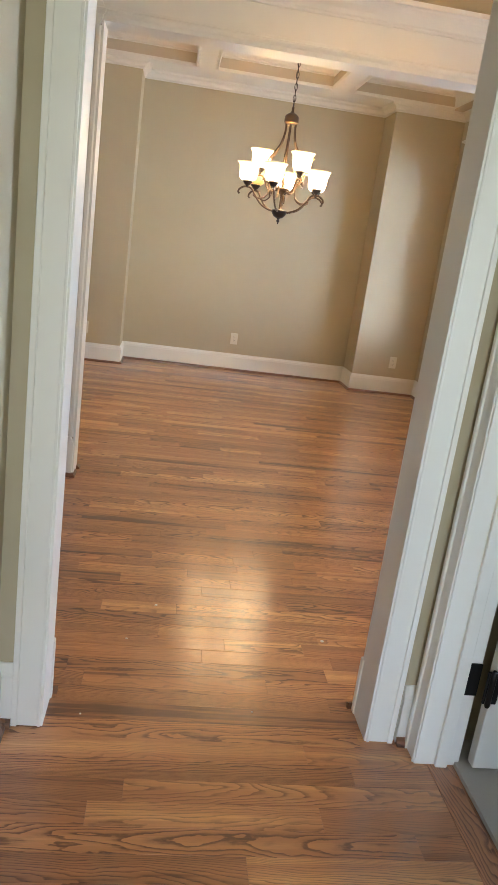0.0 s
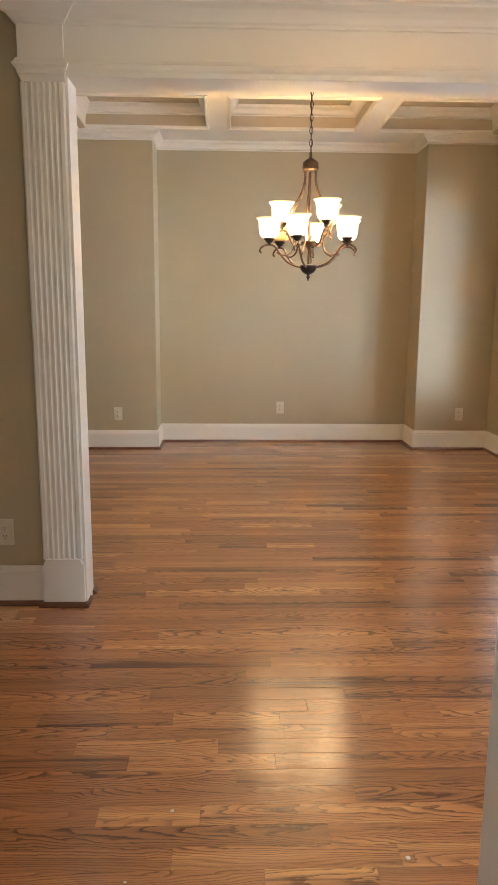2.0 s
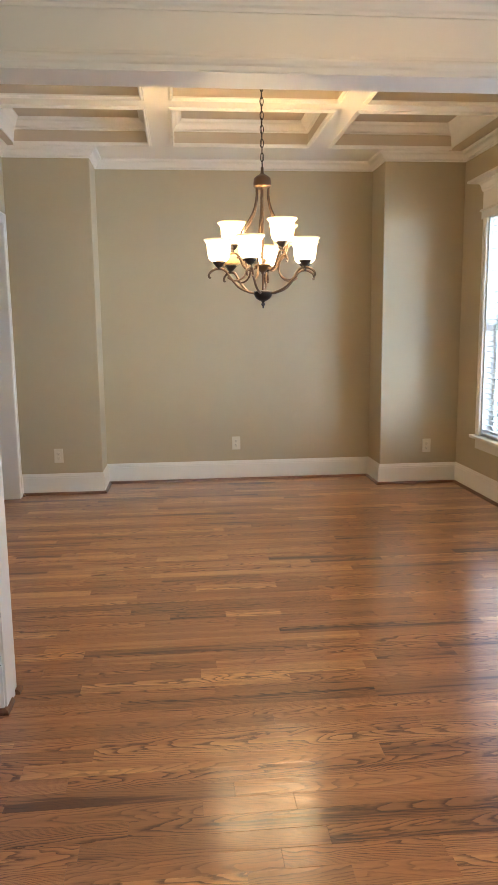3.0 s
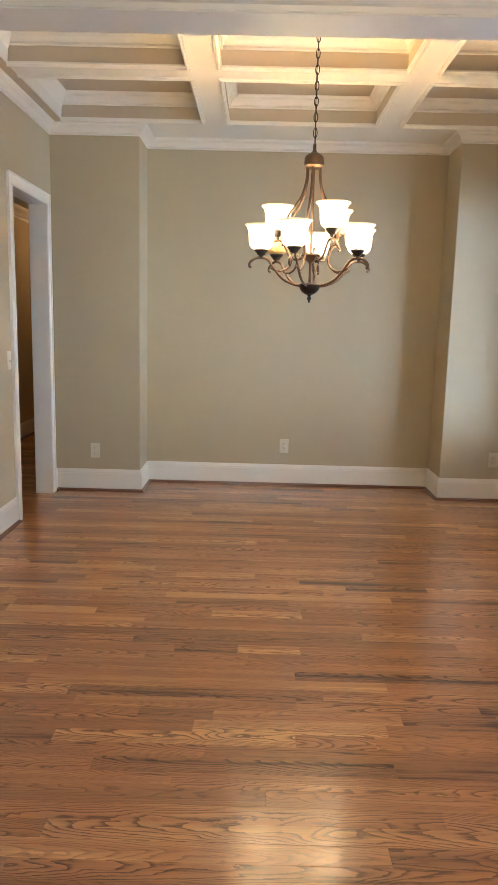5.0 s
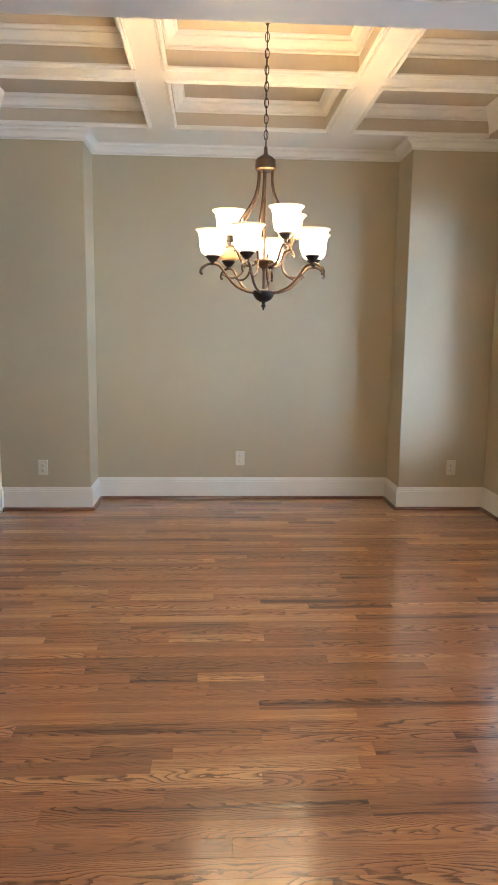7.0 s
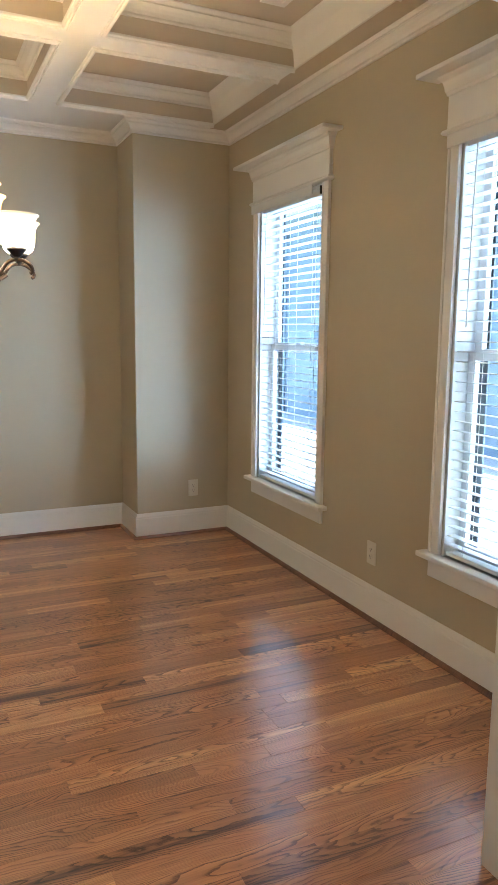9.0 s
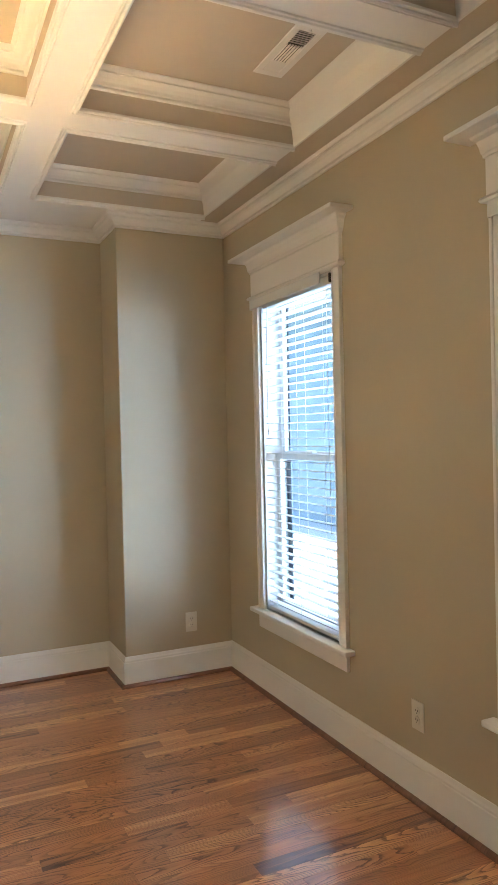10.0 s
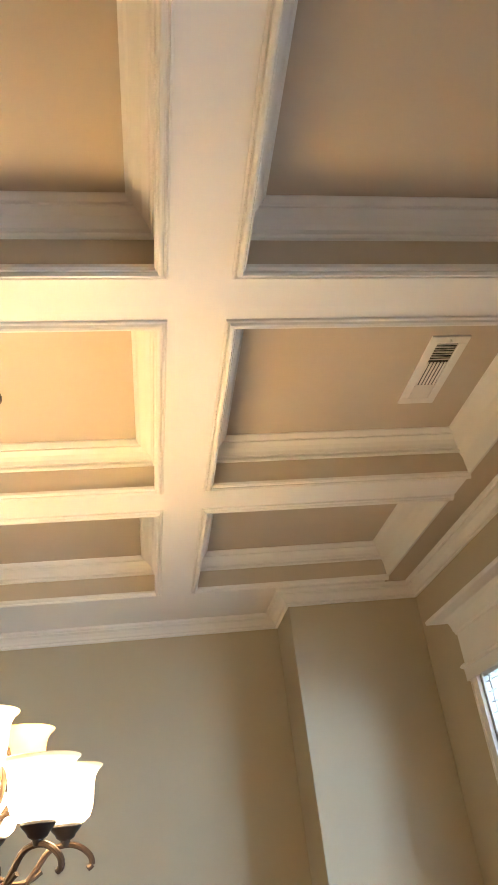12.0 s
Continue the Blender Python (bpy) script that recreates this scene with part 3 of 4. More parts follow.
# the open door leaf
leaf = empty("door_1", 0, 0, 0, "grey-white panelled door standing open on carpet", "door", kind="structure")
bm = boxes((1.022, 1.80, 1.735, 1.770, 0.022, 2.295), bevel=0.003)
part("door_leaf", bm, DOORPAINT, leaf)
for z0, z1 in ((0.24, 0.95), (1.10, 2.12)):
    for x0, x1 in ((1.13, 1.36), (1.46, 1.69)):
        part("panel_moulding", sweep(bmesh.new(), [(0, 0), (0.012, 0.004), (0.02, 0.0), (0.02, 0.004), (0, 0.010)], [(x0, z0), (x1, z0), (x1, z1), (x0, z1)], 0, True), DOORPAINT, leaf).matrix_basis = Matrix(((1, 0, 0, 0), (0, 0, -1, 1.7355), (0, 1, 0, 0), (0, 0, 0, 1)))
for z in (0.285, 1.15, 2.05):
    h = part("hinge", boxes((0.998, 1.040, 1.728, 1.7345, z - 0.050, z + 0.050), bevel=0.003), HINGE, leaf, "black metal hinge")
    part("hinge_pin", lathe(bmesh.new(), [(0.006, z - 0.056), (0.008, z - 0.05), (0.008, z + 0.05), (0.006, z + 0.056)], 12, 1.012, 1.724), HINGE, h, smooth=True)
    part("hinge_leaf", boxes((0.962, 0.998, 1.764, 1.7695, z - 0.050, z + 0.050), bevel=0.002), HINGE, h)


# ---- windows and blinds ----
def window(index, y0, y1):
    w = empty("window_%d" % index, XE, (y0 + y1) / 2, 0, "tall white double-hung window with a bracketed hood", "window", kind="structure")
    w.matrix_basis = Matrix()
    x = XE
    for a, c in ((y0 - 0.070, y0), (y1, y1 + 0.070)):
        bm = boxes((x - 0.016, x, a + 0.003, c - 0.003, WZ0, WZ1), bevel=0.002)
        o = a if c == y0 else c - 0.016
        box(bm, x - 0.022, x, o, o + 0.016, WZ0 + 0.001, WZ1 - 0.001, 0.003)
        i = c - 0.012 if c == y0 else a
        box(bm, x - 0.020, x, i, i + 0.012, WZ0 + 0.001, WZ1 - 0.001, 0.003)
        part("casing", bm, TRIM, w)
    part("window_sill", boxes((x - 0.058, x + 0.10, y0 - 0.115, y1 + 0.115, WZ0 - 0.026, WZ0), bevel=0.006), TRIM, w)
    bm = boxes((x - 0.018, x, y0 - 0.068, y1 + 0.068, WZ0 - 0.115, WZ0 - 0.026), bevel=0.002)
    part("apron", bm, TRIM, w)
    loop = [(x, y1 + 0.078), (x - 0.022, y1 + 0.078), (x - 0.022, y0 - 0.078), (x, y0 - 0.078)][::-1]
    part("head_bead", sweep(bmesh.new(), [(0, 0), (0.014, 0.004), (0.02, 0.012), (0.014, 0.022), (0.006, 0.026), (0, 0.026)], loop, WZ1), TRIM, w)
    part("head_board", boxes((x - 0.022, x, y0 - 0.078, y1 + 0.078, WZ1, 2.60)), TRIM, w)
    part("head_crown", sweep(bmesh.new(), [(0, 0), (0.006, 0), (0.008, 0.012), (0.012, 0.016), (0.015, 0.036), (0.022, 0.058), (0.034, 0.068), (0.038, 0.078), (0, 0.078)], loop, 2.522), TRIM, w)
    part("hood", boxes((x - 0.128, x, y0 - 0.175, y1 + 0.175, 2.600, 2.620), bevel=0.004), TRIM, w)
    # jamb liners and the two sashes
    for a, c in ((y0, y0 + 0.016), (y1 - 0.016, y1)):
        part("jamb_liner", boxes((x, x + 0.16, a, c, WZ0, WZ1), bevel=0.002), SASH, w)
    part("head_liner", boxes((x, x + 0.16, y0 + 0.016, y1 - 0.016, WZ1 - 0.016, WZ1), bevel=0.002), SASH, w)
    for name, z0, z1, xs in (("upper_sash", 1.405, WZ1 - 0.016, x + 0.115), ("lower_sash", WZ0 + 0.004, 1.445, x + 0.082)):
        a, c = y0 + 0.016, y1 - 0.016
        s = part(name, boxes((xs, xs + 0.030, a, a + 0.045, z0, z1), (xs, xs + 0.030, c - 0.045, c, z0, z1), (xs, xs + 0.030, a + 0.045, c - 0.045, z1 - 0.040, z1), (xs, xs + 0.030, a + 0.045, c - 0.045, z0, z0 + 0.050), bevel=0.003), SASH, w)
        g = part("pane", boxes((xs + 0.013, xs + 0.017, a + 0.043, c - 0.043, z0 + 0.048, z1 - 0.038)), GLASS, s, "glass pane tinted blue-grey to dim the view outside")
        g.visible_shadow = False
    for a, c in ((y0 + 0.017, y0 + 0.068), (y1 - 0.068, y1 - 0.017)):
        part("screen_frame", boxes((x + 0.149, x + 0.158, a, c, WZ0 + 0.002, WZ1 - 0.018), bevel=0.001), TRACK, w, "dark metal insect screen frame")
    part("sash_lock", boxes((x + 0.076, x + 0.108, (y0 + y1) / 2 - 0.03, (y0 + y1) / 2 + 0.03, 1.445, 1.462), bevel=0.004), SASH, w, "white sash lock")
    return w


def blind(y0, y1, valance):
    b = empty("window_blind", XE, (y0 + y1) / 2, 0, "white two-inch slatted blind, lowered with open slats", "blind", "window blinds")
    b.matrix_basis = Matrix()
    a, c = y0 + 0.008 + 0.014, y1 - 0.008 - 0.014
    xc = XE + 0.034
    part("headrail", boxes((XE + 0.006, XE + 0.062, a, c, WZ1 - 0.060, WZ1 - 0.018), bevel=0.002), BLIND, b)
    bm = boxes((XE - 0.032, XE - 0.023, *valance, 2.305, 2.372), bevel=0.004)
    box(bm, XE - 0.032, XE + 0.004, valance[1] - 0.006, valance[1], 2.305, 2.372, 0.002)
    part("valance", bm, BLIND, b, "white moulded valance slipped to one side")
    part("bracket", boxes((XE - 0.020, XE + 0.030, y0 + 0.017, y0 + 0.024, 2.300, 2.345), bevel=0.001), SLOT, b, "dark metal bracket")
    # one slat, slightly crowned
    half, n = 0.025, 5
    bm = bmesh.new()
    prof = [(-half + 2 * half * k / n, 0.0022 * (1 - (2 * k / n - 1) ** 2)) for k in range(n + 1)]
    prof = [(p, q + 0.0013) for p, q in prof] + [(p, q - 0.0013) for p, q in prof[::-1]]
    rings = [[bm.verts.new((p, yy, q)) for p, q in prof] for yy in (a, c)]
    m = len(prof)
    for k in range(m):
        bm.faces.new((rings[0][k], rings[0][(k + 1) % m], rings[1][(k + 1) % m], rings[1][k]))
    bm.faces.new(rings[0])
    bm.faces.new(rings[1])
    top, bottom, count = WZ1 - 0.085, WZ0 + 0.055, 40
    rng = random.Random(int(y0 * 100))
    first = None
    for k in range(count):
        z = top + (bottom - top) * k / (count - 1)
        p = pose(xc, 0, z, 0, 4 + rng.uniform(-1.2, 1.2), 0)
        if first is None:
            first = part("slat", bm, BLIND, b)
            first.matrix_basis = p
        else:
            again(first, "slat", b, p)
    part("bottom_rail", boxes((xc - 0.026, xc + 0.026, a, c, WZ0 + 0.006, WZ0 + 0.026), bevel=0.004), BLIND, b)
    for f in (0.14, 0.5, 0.86):
        yy = a + (c - a) * f
        for dx in (-0.027, 0.027):
            part("ladder_cord", tube(bmesh.new(), [(xc + dx, yy, WZ1 - 0.06), (xc + dx, yy + 0.001, 1.4), (xc + dx, yy, WZ0 + 0.02)], 0.0011, 5, 4), CORD, b)
    yy = c - 0.075
    part("tilt_wand", tube(bmesh.new(), [(XE - 0.004, yy, WZ1 - 0.06), (XE - 0.007, yy + 0.004, 2.0), (XE - 0.006, yy + 0.008, 1.55)], 0.0042, 6, 4), CORD, b)
    yy = a + 0.05
    part("lift_cord", tube(bmesh.new(), [(XE - 0.002, yy, WZ1 - 0.06), (XE - 0.004, yy + 0.004, 1.8), (XE - 0.004, yy - 0.004, 1.05)], 0.0015, 5, 4), CORD, b)
    return b


window(1, *WIN[0])
window(2, *WIN[1])
blind(*WIN[0], (6.425, 7.235))
blind(*WIN[1], (4.455, 5.275))
# unseen glazed door, made full height to bring more light to the floor
w3 = empty("window_3", 0, 0, 0, "tall white glazed door added unseen behind the lobby for daylight", "window", kind="structure")
part("window_frame", boxes((-0.22, -0.17, VY0 - 0.1, VY0 - 0.04, 0.06, 2.3), (0.73, 0.78, VY0 - 0.1, VY0 - 0.04, 0.06, 2.3), (-0.17, 0.73, VY0 - 0.1, VY0 - 0.04, 0.06, 0.14), (-0.17, 0.73, VY0 - 0.1, VY0 - 0.04, 2.25, 2.3), bevel=0.003), SASH, w3)
g = part("pane", boxes((-0.17, 0.73, VY0 - 0.072, VY0 - 0.068, 0.14, 2.25)), GLASS, w3)
g.visible_shadow = False
# this window is out of view, added to let daylight onto the carpet
w5 = empty("window_5", 0, 0, 0, "white framed window added unseen to light the carpeted room", "window", kind="structure")
part("window_frame", boxes((1.6, 1.65, VY0 - 0.1, VY0 - 0.04, 0.6, 2.3), (2.55, 2.6, VY0 - 0.1, VY0 - 0.04, 0.6, 2.3), (1.65, 2.55, VY0 - 0.1, VY0 - 0.04, 0.6, 0.66), (1.65, 2.55, VY0 - 0.1, VY0 - 0.04, 2.24, 2.3), bevel=0.003), SASH, w5)
g = part("pane", boxes((1.65, 2.55, VY0 - 0.072, VY0 - 0.068, 0.66, 2.24)), GLASS, w5)
g.visible_shadow = False
# unseen glazed door assumed here as an opening for the added daylight lamp
w4 = empty("window_4", 0, 0, 0, "tall white glazed door assumed unseen at the hall's end", "window", kind="structure")
part("window_frame", boxes((HX1 + 0.02, HX1 + 0.08, 2.44, 2.50, 0.10, 2.22), (HX1 + 0.02, HX1 + 0.08, 3.46, 3.52, 0.10, 2.22), (HX1 + 0.02, HX1 + 0.08, 2.50, 3.46, 0.10, 0.18), (HX1 + 0.02, HX1 + 0.08, 2.50, 3.46, 2.16, 2.22), bevel=0.003), SASH, w4)
g = part("pane", boxes((HX1 + 0.048, HX1 + 0.052, 2.50, 3.46, 0.18, 2.16)), GLASS, w4)
g.visible_shadow = False


# ---- outlets, switch, vent ----
def outlet(x, y, z, rz, label="almond duplex outlet set in the wall above the baseboard", switch=False):
    """Faces -y before it is turned."""
    o = empty("light_switch" if switch else "electrical_outlet", x, y, z, label, "switch" if switch else "outlet", "" if switch else "wall outlets", rz=rz)
    part("plate", boxes((-0.039, 0.039, -0.006, 0, -0.0625, 0.0625), bevel=0.003), PLATE, o)
    if switch:
        part("toggle_surround", boxes((-0.006, 0.006, -0.0075, -0.005, -0.013, 0.013), bevel=0.001), PLATE, o)
        t = part("toggle", boxes((-0.004, 0.004, -0.018, -0.004, -0.006, 0.006), bevel=0.001), PLATE, o)
        t.matrix_basis = pose(0, 0, 0, 25, 0, 0)
    else:
        for s in (-0.0195, 0.0195):
            r = part("receptacle", lathe(bmesh.new(), [(0.017, 0), (0.017, 0.002), (0.015, 0.003)], 20), PLATE, o, smooth=True)
            r.matrix_basis = pose(0, -0.0055, s, 90, 0, 0)
            part("slots", boxes((-0.0075, -0.0050, -0.0096, -0.0080, s - 0.001, s + 0.008), (0.0050, 0.0075, -0.0096, -0.0080, s - 0.001, s + 0.007), (-0.002, 0.002, -0.0096, -0.0080, s - 0.010, s - 0.006)), SLOT, o)
    for s in ((-0.03, 0.03) if switch else (0.0,)):
        q = part("screw", lathe(bmesh.new(), [(0.003, 0), (0.003, 0.001), (0.002, 0.0016)], 10), PLATE, o)
        q.matrix_basis = pose(0, -0.0058, s, 90, 0, 0)
    return o


outlet(-0.797, YN, 0.347, 0)
outlet(2.542, YN, 0.352, 0)
outlet(0.806, YR, 0.357, 0)
outlet(XE, 5.750, 0.364, -90)
outlet(XW, 6.045, 0.347, 90)
outlet(-0.752, HY1, 0.350, 0)
outlet(XW, 6.610, 1.149, 90, "almond toggle light switch beside the doorway", True)

vent = empty("ceiling_vent", 2.371, 5.917, COFFER, "white metal ceiling register with angled louvres", "vent")
FX, FY = 0.068, 0.195
part("frame", boxes((-FX, FX, -FY, -FY + 0.035, -0.008, 0), (-FX, FX, FY - 0.035, FY, -0.008, 0), (-FX, -FX + 0.030, -FY + 0.035, FY - 0.035, -0.008, 0), (FX - 0.030, FX, -FY + 0.035, FY - 0.035, -0.008, 0), bevel=0.002), VENT, vent)
# thin dark sheet, the shade of the hollow behind the louvres as colour
part("shade_sheet", boxes((-FX + 0.03, FX - 0.03, -FY + 0.035, FY - 0.035, -0.0005, 0.0)), SLOT, vent, "dark sheet for the shade behind the louvres")
first = part("louvre", boxes((-0.0035, 0.0035, -0.062, 0.062, -0.009, 0.001)), VENT, vent)
first.matrix_basis = pose(-0.032, 0.01, -0.002, 0, 40, 0)
for k in range(1, 6):
    again(first, "louvre", vent, pose(-0.032 + 0.0128 * k, 0.01, -0.002, 0, 40, 0))
first = part("cross_louvre", boxes((-0.036, 0.036, -0.0008, 0.0008, -0.007, 0.001)), VENT, vent)
first.matrix_basis = pose(0, -0.150, -0.001, -28, 0, 0)
for k in range(1, 7):
    again(first, "cross_louvre", vent, pose(0, -0.150 + 0.0135 * k, -0.001, -28, 0, 0))
first = part("end_louvre", boxes((-0.036, 0.036, -0.0045, 0.0045, -0.002, 0.0)), VENT, vent)
first.matrix_basis = pose(0, 0.085, -0.004, -20, 0, 0)
for k in range(1, 7):
    again(first, "end_louvre", vent, pose(0, 0.085 + 0.0115 * k, -0.004, -20, 0, 0))
part("damper_lever", boxes((-0.003, 0.003, -FY + 0.012, -FY + 0.022, -0.018, -0.006), bevel=0.001), VENT, vent)


# ---- chandelier ----
CX, CY = 0.838, 6.000
lamp = empty("chandelier", CX, CY, 0, "bronze two-tier chandelier with lit frosted glass shades", "chandelier")
part("canopy", lathe(bmesh.new(), [(0.006, COFFER - 0.045), (0.02, COFFER - 0.042), (0.04, COFFER - 0.030), (0.058, COFFER - 0.012), (0.064, COFFER - 0.008), (0.064, COFFER)], 28), BRONZE, lamp, smooth=True)
bm = bmesh.new()
zt, zb, links = COFFER - 0.04, 2.425, 16
step = (zt - zb) / links
for k in range(links):
    zc = zb + step * (k + 0.5)
    hl, hw = step * 0.62, 0.0105
    ring = []
    for i in range(17):
        a = 2 * math.pi * i / 16
        px, pz = hw * math.cos(a), zc + hl * math.sin(a)
        ring.append((px, 0, pz) if k % 2 else (0, px, pz))
    tube(bm, ring, 0.0028, 6, 1)
part("chain", bm, DARKBRONZE, lamp, "dark bronze link chain", True)
part("cord", tube(bmesh.new(), [(0.004, 0.002, zt), (-0.004, 0.003, 2.75), (0.003, -0.003, 2.42)], 0.0022, 6, 6), DARKBRONZE, lamp)
part("collar", lathe(bmesh.new(), [(0.004, 2.430), (0.009, 2.425), (0.010, 2.395), (0.016, 2.385), (0.030, 2.378), (0.046, 2.366), (0.054, 2.356), (0.056, 2.330), (0.056, 2.312), (0.051, 2.308), (0.047, 2.300), (0.02, 2.298)], 28), BRONZE, lamp, smooth=True)
part("centre_rod", lathe(bmesh.new(), [(0.007, 2.30), (0.007, 1.86), (0.010, 1.84), (0.050, 1.834), (0.056, 1.826), (0.050, 1.812), (0.030, 1.800), (0.012, 1.785), (0.008, 1.77), (0.008, 1.665)], 16), BRONZE, lamp, smooth=True)
part("bowl", lathe(bmesh.new(), [(0.012, 1.674), (0.058, 1.668), (0.063, 1.662), (0.061, 1.652), (0.055, 1.636), (0.043, 1.620), (0.026, 1.609), (0.012, 1.604), (0.008, 1.596), (0.013, 1.588), (0.013, 1.582), (0.006, 1.572), (0.004, 1.560)], 24), DARKBRONZE, lamp, "dark bronze bowl with a finial", True)
SHADEPROF = [(0.028, 0.0), (0.046, 0.004), (0.060, 0.016), (0.067, 0.036), (0.070, 0.062), (0.071, 0.090), (0.075, 0.110), (0.084, 0.124), (0.092, 0.130), (0.094, 0.134), (0.091, 0.136), (0.082, 0.128), (0.072, 0.112), (0.067, 0.090), (0.066, 0.062), (0.063, 0.038), (0.055, 0.020), (0.042, 0.010), (0.01, 0.008)]
CUP = [(0.006, -0.048), (0.010, -0.046), (0.012, -0.034), (0.022, -0.028), (0.026, -0.020), (0.034, -0.012), (0.040, -0.004), (0.038, 0.003), (0.01, 0.003)]


def around(angle, r, z):
    """A place at an angle from the way towards the hall, clockwise seen from below."""
    a = radians(angle)
    return Vector((r * math.sin(a), -r * math.cos(a), z))


def holder(angle, r, z, lit):
    m = Matrix.Translation(around(angle, r, z))
    s = part("shade", lathe(bmesh.new(), SHADEPROF, 32), SHADE if lit else SHADE_OFF, lamp, "white frosted glass bell shade, lit" if lit else "amber frosted glass bell shade, its bulb out", True)
    s.matrix_basis = m
    c = part("cup", lathe(bmesh.new(), CUP, 20), DARKBRONZE, lamp, "dark bronze cup", True)
    c.matrix_basis = m
    if lit:
        part("bulb", lathe(bmesh.new(), [(0.012, 0.012), (0.014, 0.03), (0.026, 0.055), (0.030, 0.075), (0.024, 0.098), (0.010, 0.108)], 14), BULB, s, smooth=True)


def arc(angle, rows):
    return [around(angle, r, z) for r, z in rows]


for ang in (-22, 58, 103, 168, 221, 282):
    holder(ang, 0.290, 1.846, ang != 221)
    part("arm", tube(bmesh.new(), arc(ang, [(0.035, 1.655), (0.090, 1.660), (0.160, 1.690), (0.215, 1.748), (0.250, 1.792), (0.288, 1.803), (0.322, 1.797), (0.350, 1.776), (0.356, 1.755), (0.345, 1.746)]), 0.0075, 8, 6), BRONZE, lamp, smooth=True)
    part("scroll", tube(bmesh.new(), arc(ang, [(0.235, 1.752), (0.205, 1.735), (0.165, 1.735), (0.125, 1.760), (0.108, 1.810), (0.120, 1.862), (0.150, 1.885), (0.172, 1.872)]), 0.0062, 8, 6), BRONZE, lamp, smooth=True)
    part("rod", tube(bmesh.new(), arc(ang + 8, [(0.040, 2.305), (0.042, 2.24), (0.060, 2.165), (0.100, 2.095), (0.145, 2.035), (0.165, 1.975), (0.158, 1.915), (0.140, 1.885)]), 0.0068, 8, 6), BRONZE, lamp, smooth=True)
for ang in (32, 128, 268):
    holder(ang, 0.192, 1.958, ang != 128)
    part("upper_arm", tube(bmesh.new(), arc(ang, [(0.030, 1.822), (0.080, 1.800), (0.120, 1.820), (0.140, 1.858), (0.165, 1.898), (0.192, 1.904), (0.218, 1.894), (0.228, 1.874), (0.218, 1.866)]), 0.0068, 8, 6), BRONZE, lamp, smooth=True)


# ---- hall lamp, added passage lamp ----
def bowl_lamp(x, y, ceil, drop, glass):
    o = empty("ceiling_lamp", x, y, ceil - drop, "bronze ceiling lamp with a lit frosted bowl", "lamp", "ceiling lamps")
    part("bowl", lathe(bmesh.new(), [(0.01, 0.034), (0.06, 0.036), (0.12, 0.058), (0.165, 0.095), (0.185, 0.130), (0.188, 0.134), (0.182, 0.134), (0.160, 0.100), (0.115, 0.065), (0.01, 0.044)], 32), glass, o, "lit frosted glass bowl", True)
    part("finial", lathe(bmesh.new(), [(0.002, 0.0), (0.005, 0.004), (0.008, 0.012), (0.005, 0.018), (0.010, 0.022), (0.016, 0.028), (0.022, 0.036), (0.024, 0.040), (0.01, 0.042)], 20), BRONZE, o, smooth=True)
    part("stem", lathe(bmesh.new(), [(0.008, 0.04), (0.008, drop - 0.05), (0.03, drop - 0.045), (0.06, drop - 0.02), (0.07, drop - 0.004), (0.07, drop)], 24), BRONZE, o, smooth=True)
    return o


bowl_lamp(0.965, 2.98, HALLCEIL, 0.54, BOWL)
# unseen lamp, added out of sight to give the passage its amber light
bowl_lamp(-1.72, 10.9, PCEIL, 0.30, BOWL_DIM)


# ---- outside ----
NX, NTOP = 7.4, 3.75             # the neighbour's wall, its eaves
bm = bmesh.new()
box(bm, -400, 400, -400, 400, -1.2, -0.62)
structure("ground", bm, LAWN, "lawn and ground reaching to the horizon", "ground")
structure("pavement", boxes((XE + 0.17, NX, -12, 45, -0.62, -0.05)), GROUND, "pale sunlit concrete between the houses", "pavement")
house = empty("neighbour_house", 0, 0, 0, "blue-grey clapboard house with deep white eaves", "house")
part("wall", boxes((NX, NX + 8, -8.0, 40.0, -0.62, NTOP)), SIDING, house)
bm = bmesh.new()
a = [bm.verts.new(v) for v in ((-0.024, -8.0, 0), (0, -8.0, 0), (0, -8.0, 0.155), (-0.004, -8.0, 0.155))]
c = [bm.verts.new((v.co.x, 40.0, v.co.z)) for v in a]
for i in range(4):
    bm.faces.new((a[i], a[(i + 1) % 4], c[(i + 1) % 4], c[i]))
bm.faces.new(a)
bm.faces.new(c)
first = part("clapboard", bm, SIDING, house)
first.matrix_basis = pose(NX, 0, -0.2)
for k in range(1, 24):
    again(first, "clapboard", house, pose(NX, 0, -0.2 + 0.15 * k))
for yy in (15.3, 18.6, 27.0):
    part("corner_board", boxes((NX - 0.045, NX - 0.026, yy, yy + 0.14, -0.24, NTOP), bevel=0.004), SIDING, house, "blue-grey vertical trim board")
part("downpipe", boxes((NX - 0.12, NX - 0.05, 17.2, 17.29, -0.2, NTOP), bevel=0.012), DARKSIDING, house, "dark downpipe")
part("frieze_board", boxes((NX - 0.05, NX - 0.026, -8.0, 40.0, NTOP - 0.26, NTOP), bevel=0.004), SIDING, house)
part("soffit", boxes((NX - 0.62, NX, -8.4, 40.4, NTOP, NTOP + 0.03)), SASH, house, "white boarded soffit")
part("fascia", boxes((NX - 0.66, NX - 0.62, -8.4, 40.4, NTOP - 0.02, NTOP + 0.20), bevel=0.006), SASH, house, "white fascia board")
bm = bmesh.new()
a = [bm.verts.new(v) for v in ((NX - 0.7, -8.5, NTOP + 0.201), (NX + 8.7, -8.5, NTOP + 0.201), (NX + 4, -8.5, NTOP + 2.2))]
c = [bm.verts.new((v.co.x, 40.5, v.co.z)) for v in a]
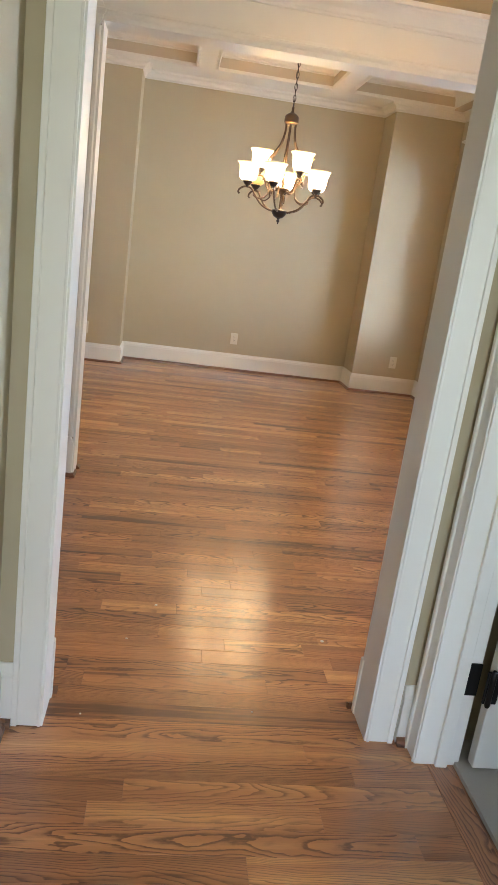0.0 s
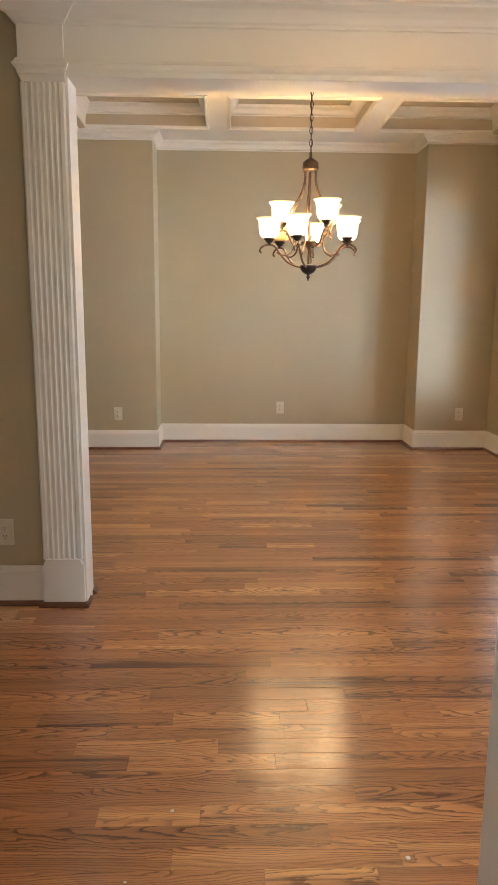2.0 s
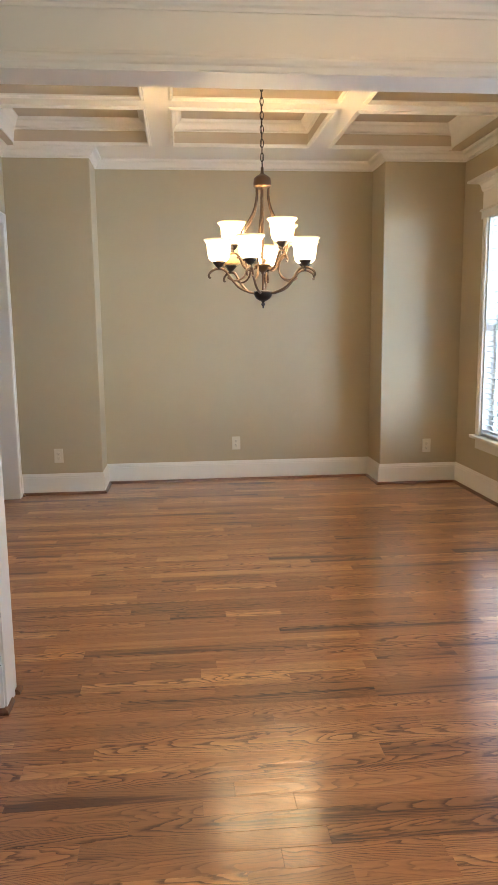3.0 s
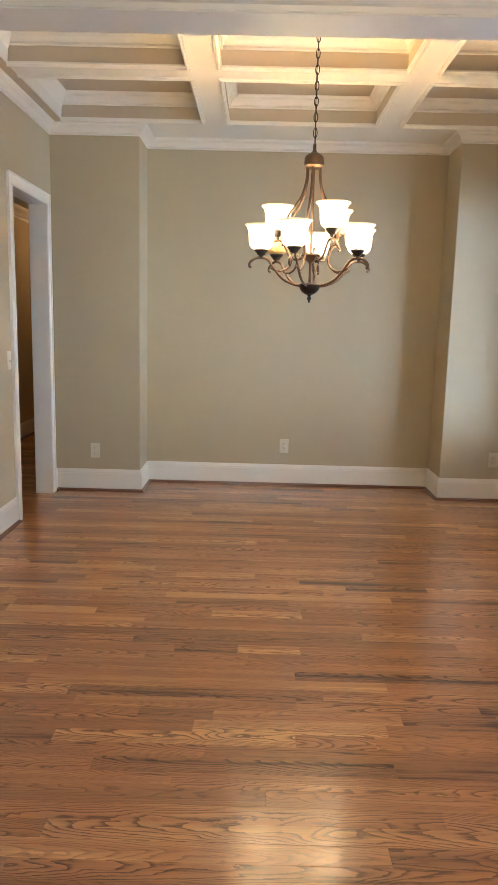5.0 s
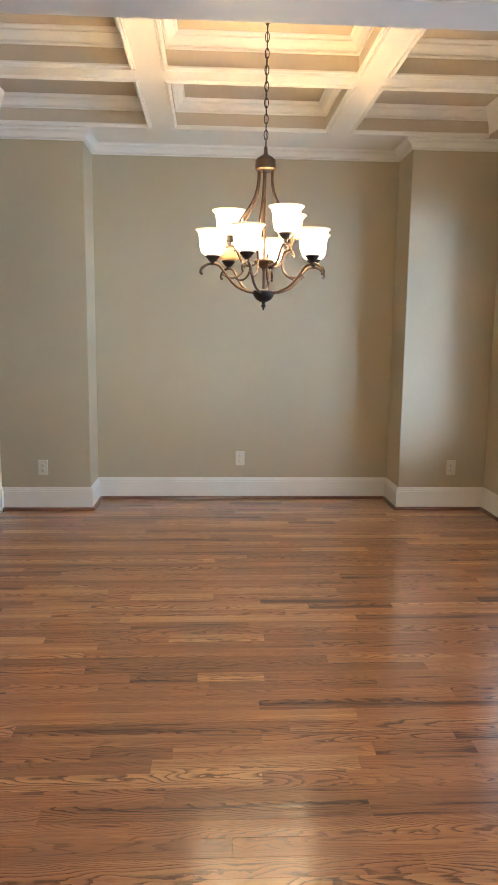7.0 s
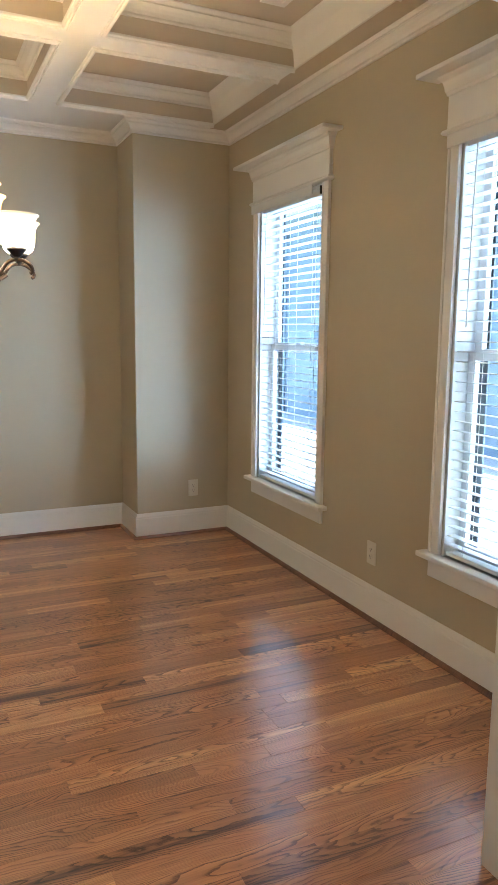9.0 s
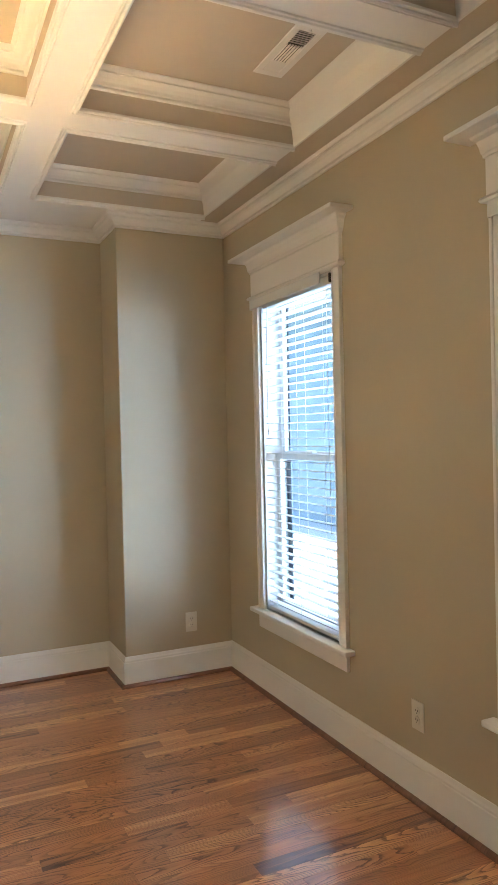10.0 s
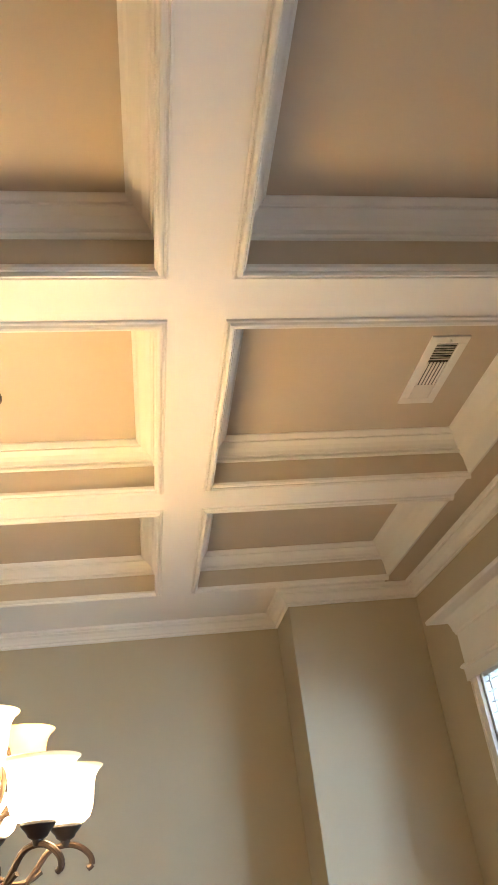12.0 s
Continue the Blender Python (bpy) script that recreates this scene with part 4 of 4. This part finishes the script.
for i in range(3):
    bm.faces.new((a[i], a[(i + 1) % 3], c[(i + 1) % 3], c[i]))
bm.faces.new(a)
bm.faces.new(c)
part("roof", bm, ROOF, house)


# ---- debris on the floor ----
rng = random.Random(8)
for x, y, s in ((0.115, 2.575, 0.006), (0.725, 2.392, 0.007), (-0.085, 1.918, 0.004), (0.42, 1.965, 0.004), (0.02, 2.33, 0.004)):
    bm = bmesh.new()
    bmesh.ops.create_icosphere(bm, subdivisions=1, radius=s)
    for v in bm.verts:
        v.co = Vector((v.co.x * rng.uniform(0.7, 1.4), v.co.y * rng.uniform(0.6, 1.2), max(0, v.co.z * 0.5 + s * 0.2)))
    f = tagged(link("plaster_fleck", bm, FLECK), "small white plaster fleck lying on the floorboards", "debris", "flecks on the floor")
    f.matrix_basis = pose(x, y, 0.0002)

# ---- floors: carpet, then oak boards ----
structure("carpet", boxes((0.985, HX1, VY0, SY, -0.02, 0.012)), CARPET, "grey-beige cut pile carpet", "carpet")
floor = structure("floor", boxes((HX0, HX1, VY0, YS, -0.08, -0.012), (HX0, XE, YS, YR, -0.08, -0.012), (HX0, XW, YR, 12.2, -0.08, -0.012)), SHOE, "stained red oak strip floor with a satin finish", "floor")
WIDE = PITCH - 0.0003
bm = bmesh.new()
b0 = [bm.verts.new((sx * 0.5, sy * WIDE / 2, -0.012)) for sx, sy in ((-1, -1), (1, -1), (1, 1), (-1, 1))]
b1 = [bm.verts.new((sx * 0.5, sy * WIDE / 2, -0.0005)) for sx, sy in ((-1, -1), (1, -1), (1, 1), (-1, 1))]
b2 = [bm.verts.new((sx * 0.4994, sy * (WIDE / 2 - 0.0004), 0)) for sx, sy in ((-1, -1), (1, -1), (1, 1), (-1, 1))]
for lo, hi in ((b0, b1), (b1, b2)):
    for i in range(4):
        bm.faces.new((lo[i], lo[(i + 1) % 4], hi[(i + 1) % 4], hi[i]))
bm.faces.new(b2)
bm.normal_update()
board_mesh = bpy.data.meshes.new("floorboard")
bm.to_mesh(board_mesh)
bm.free()
board_mesh.materials.append(OAK)
rng = random.Random(21)
vs, fs, singles = [], [], 0
row0, row1 = int((VY0 - PHASE) / PITCH), int((12.2 - PHASE) / PITCH)
for row in range(row0, row1 + 1):
    yc = PHASE + PITCH * (row + 0.5)
    x_end = HX1 if yc < YS else (XE if yc < YR else XW)
    if yc < SY - 0.02 and yc > VY0:
        x_end = 0.905
    x = HX0 - rng.uniform(0, 0.7)
    while x < x_end - 0.01:
        length = rng.choice((0.28, 0.36, 0.45, 0.58, 0.7, 0.85, 1.0, 1.2, 1.45))
        x1 = min(x + length, x_end)
        if x_end - x1 < 0.12:
            x1 = x_end
        xa, xb = max(x, HX0), x1
        x = x1
        if xb - xa < 0.02:
            continue
        mid, size = (xa + xb) / 2, xb - xa - 0.0003
        dz = rng.uniform(-0.0002, 0.0002)
        if 1.2 < yc < 6.3 and -1.0 < mid < 2.6 and singles < 300:
            singles += 1
            o = new("floorboard", board_mesh)
            o.parent = floor
            o.matrix_basis = Matrix.LocRotScale((mid, yc, dz), None, (size, 1, 1))
        else:
            i = len(vs)
            for h, ins in ((-0.012, 0), (-0.0005, 0), (0.0, 0.0004)):
                vs += [(mid + sx * (size / 2 - ins), yc + sy * (WIDE / 2 - ins), h + dz) for sx, sy in ((-1, -1), (1, -1), (1, 1), (-1, 1))]
            for r in (0, 4):
                fs += [(i + r + k, i + r + (k + 1) % 4, i + r + 4 + (k + 1) % 4, i + r + 4 + k) for k in range(4)]
            fs.append((i + 8, i + 9, i + 10, i + 11))
me = bpy.data.meshes.new("floorboards")
me.from_pydata(vs, [], fs)
me.materials.append(OAK)
rest = new("floorboards", me)
rest.parent = floor
tagged(rest, kind="stuff")
OAK_Y = oak("stained_oak_border", *TONES, 0.40, "y")
for a, c in ((VY0, 0.3), (0.301, 1.784)):
    part("border_board", boxes((0.906, 0.984, a, c, -0.012, 0.0), bevel=0.0008), OAK_Y, floor)
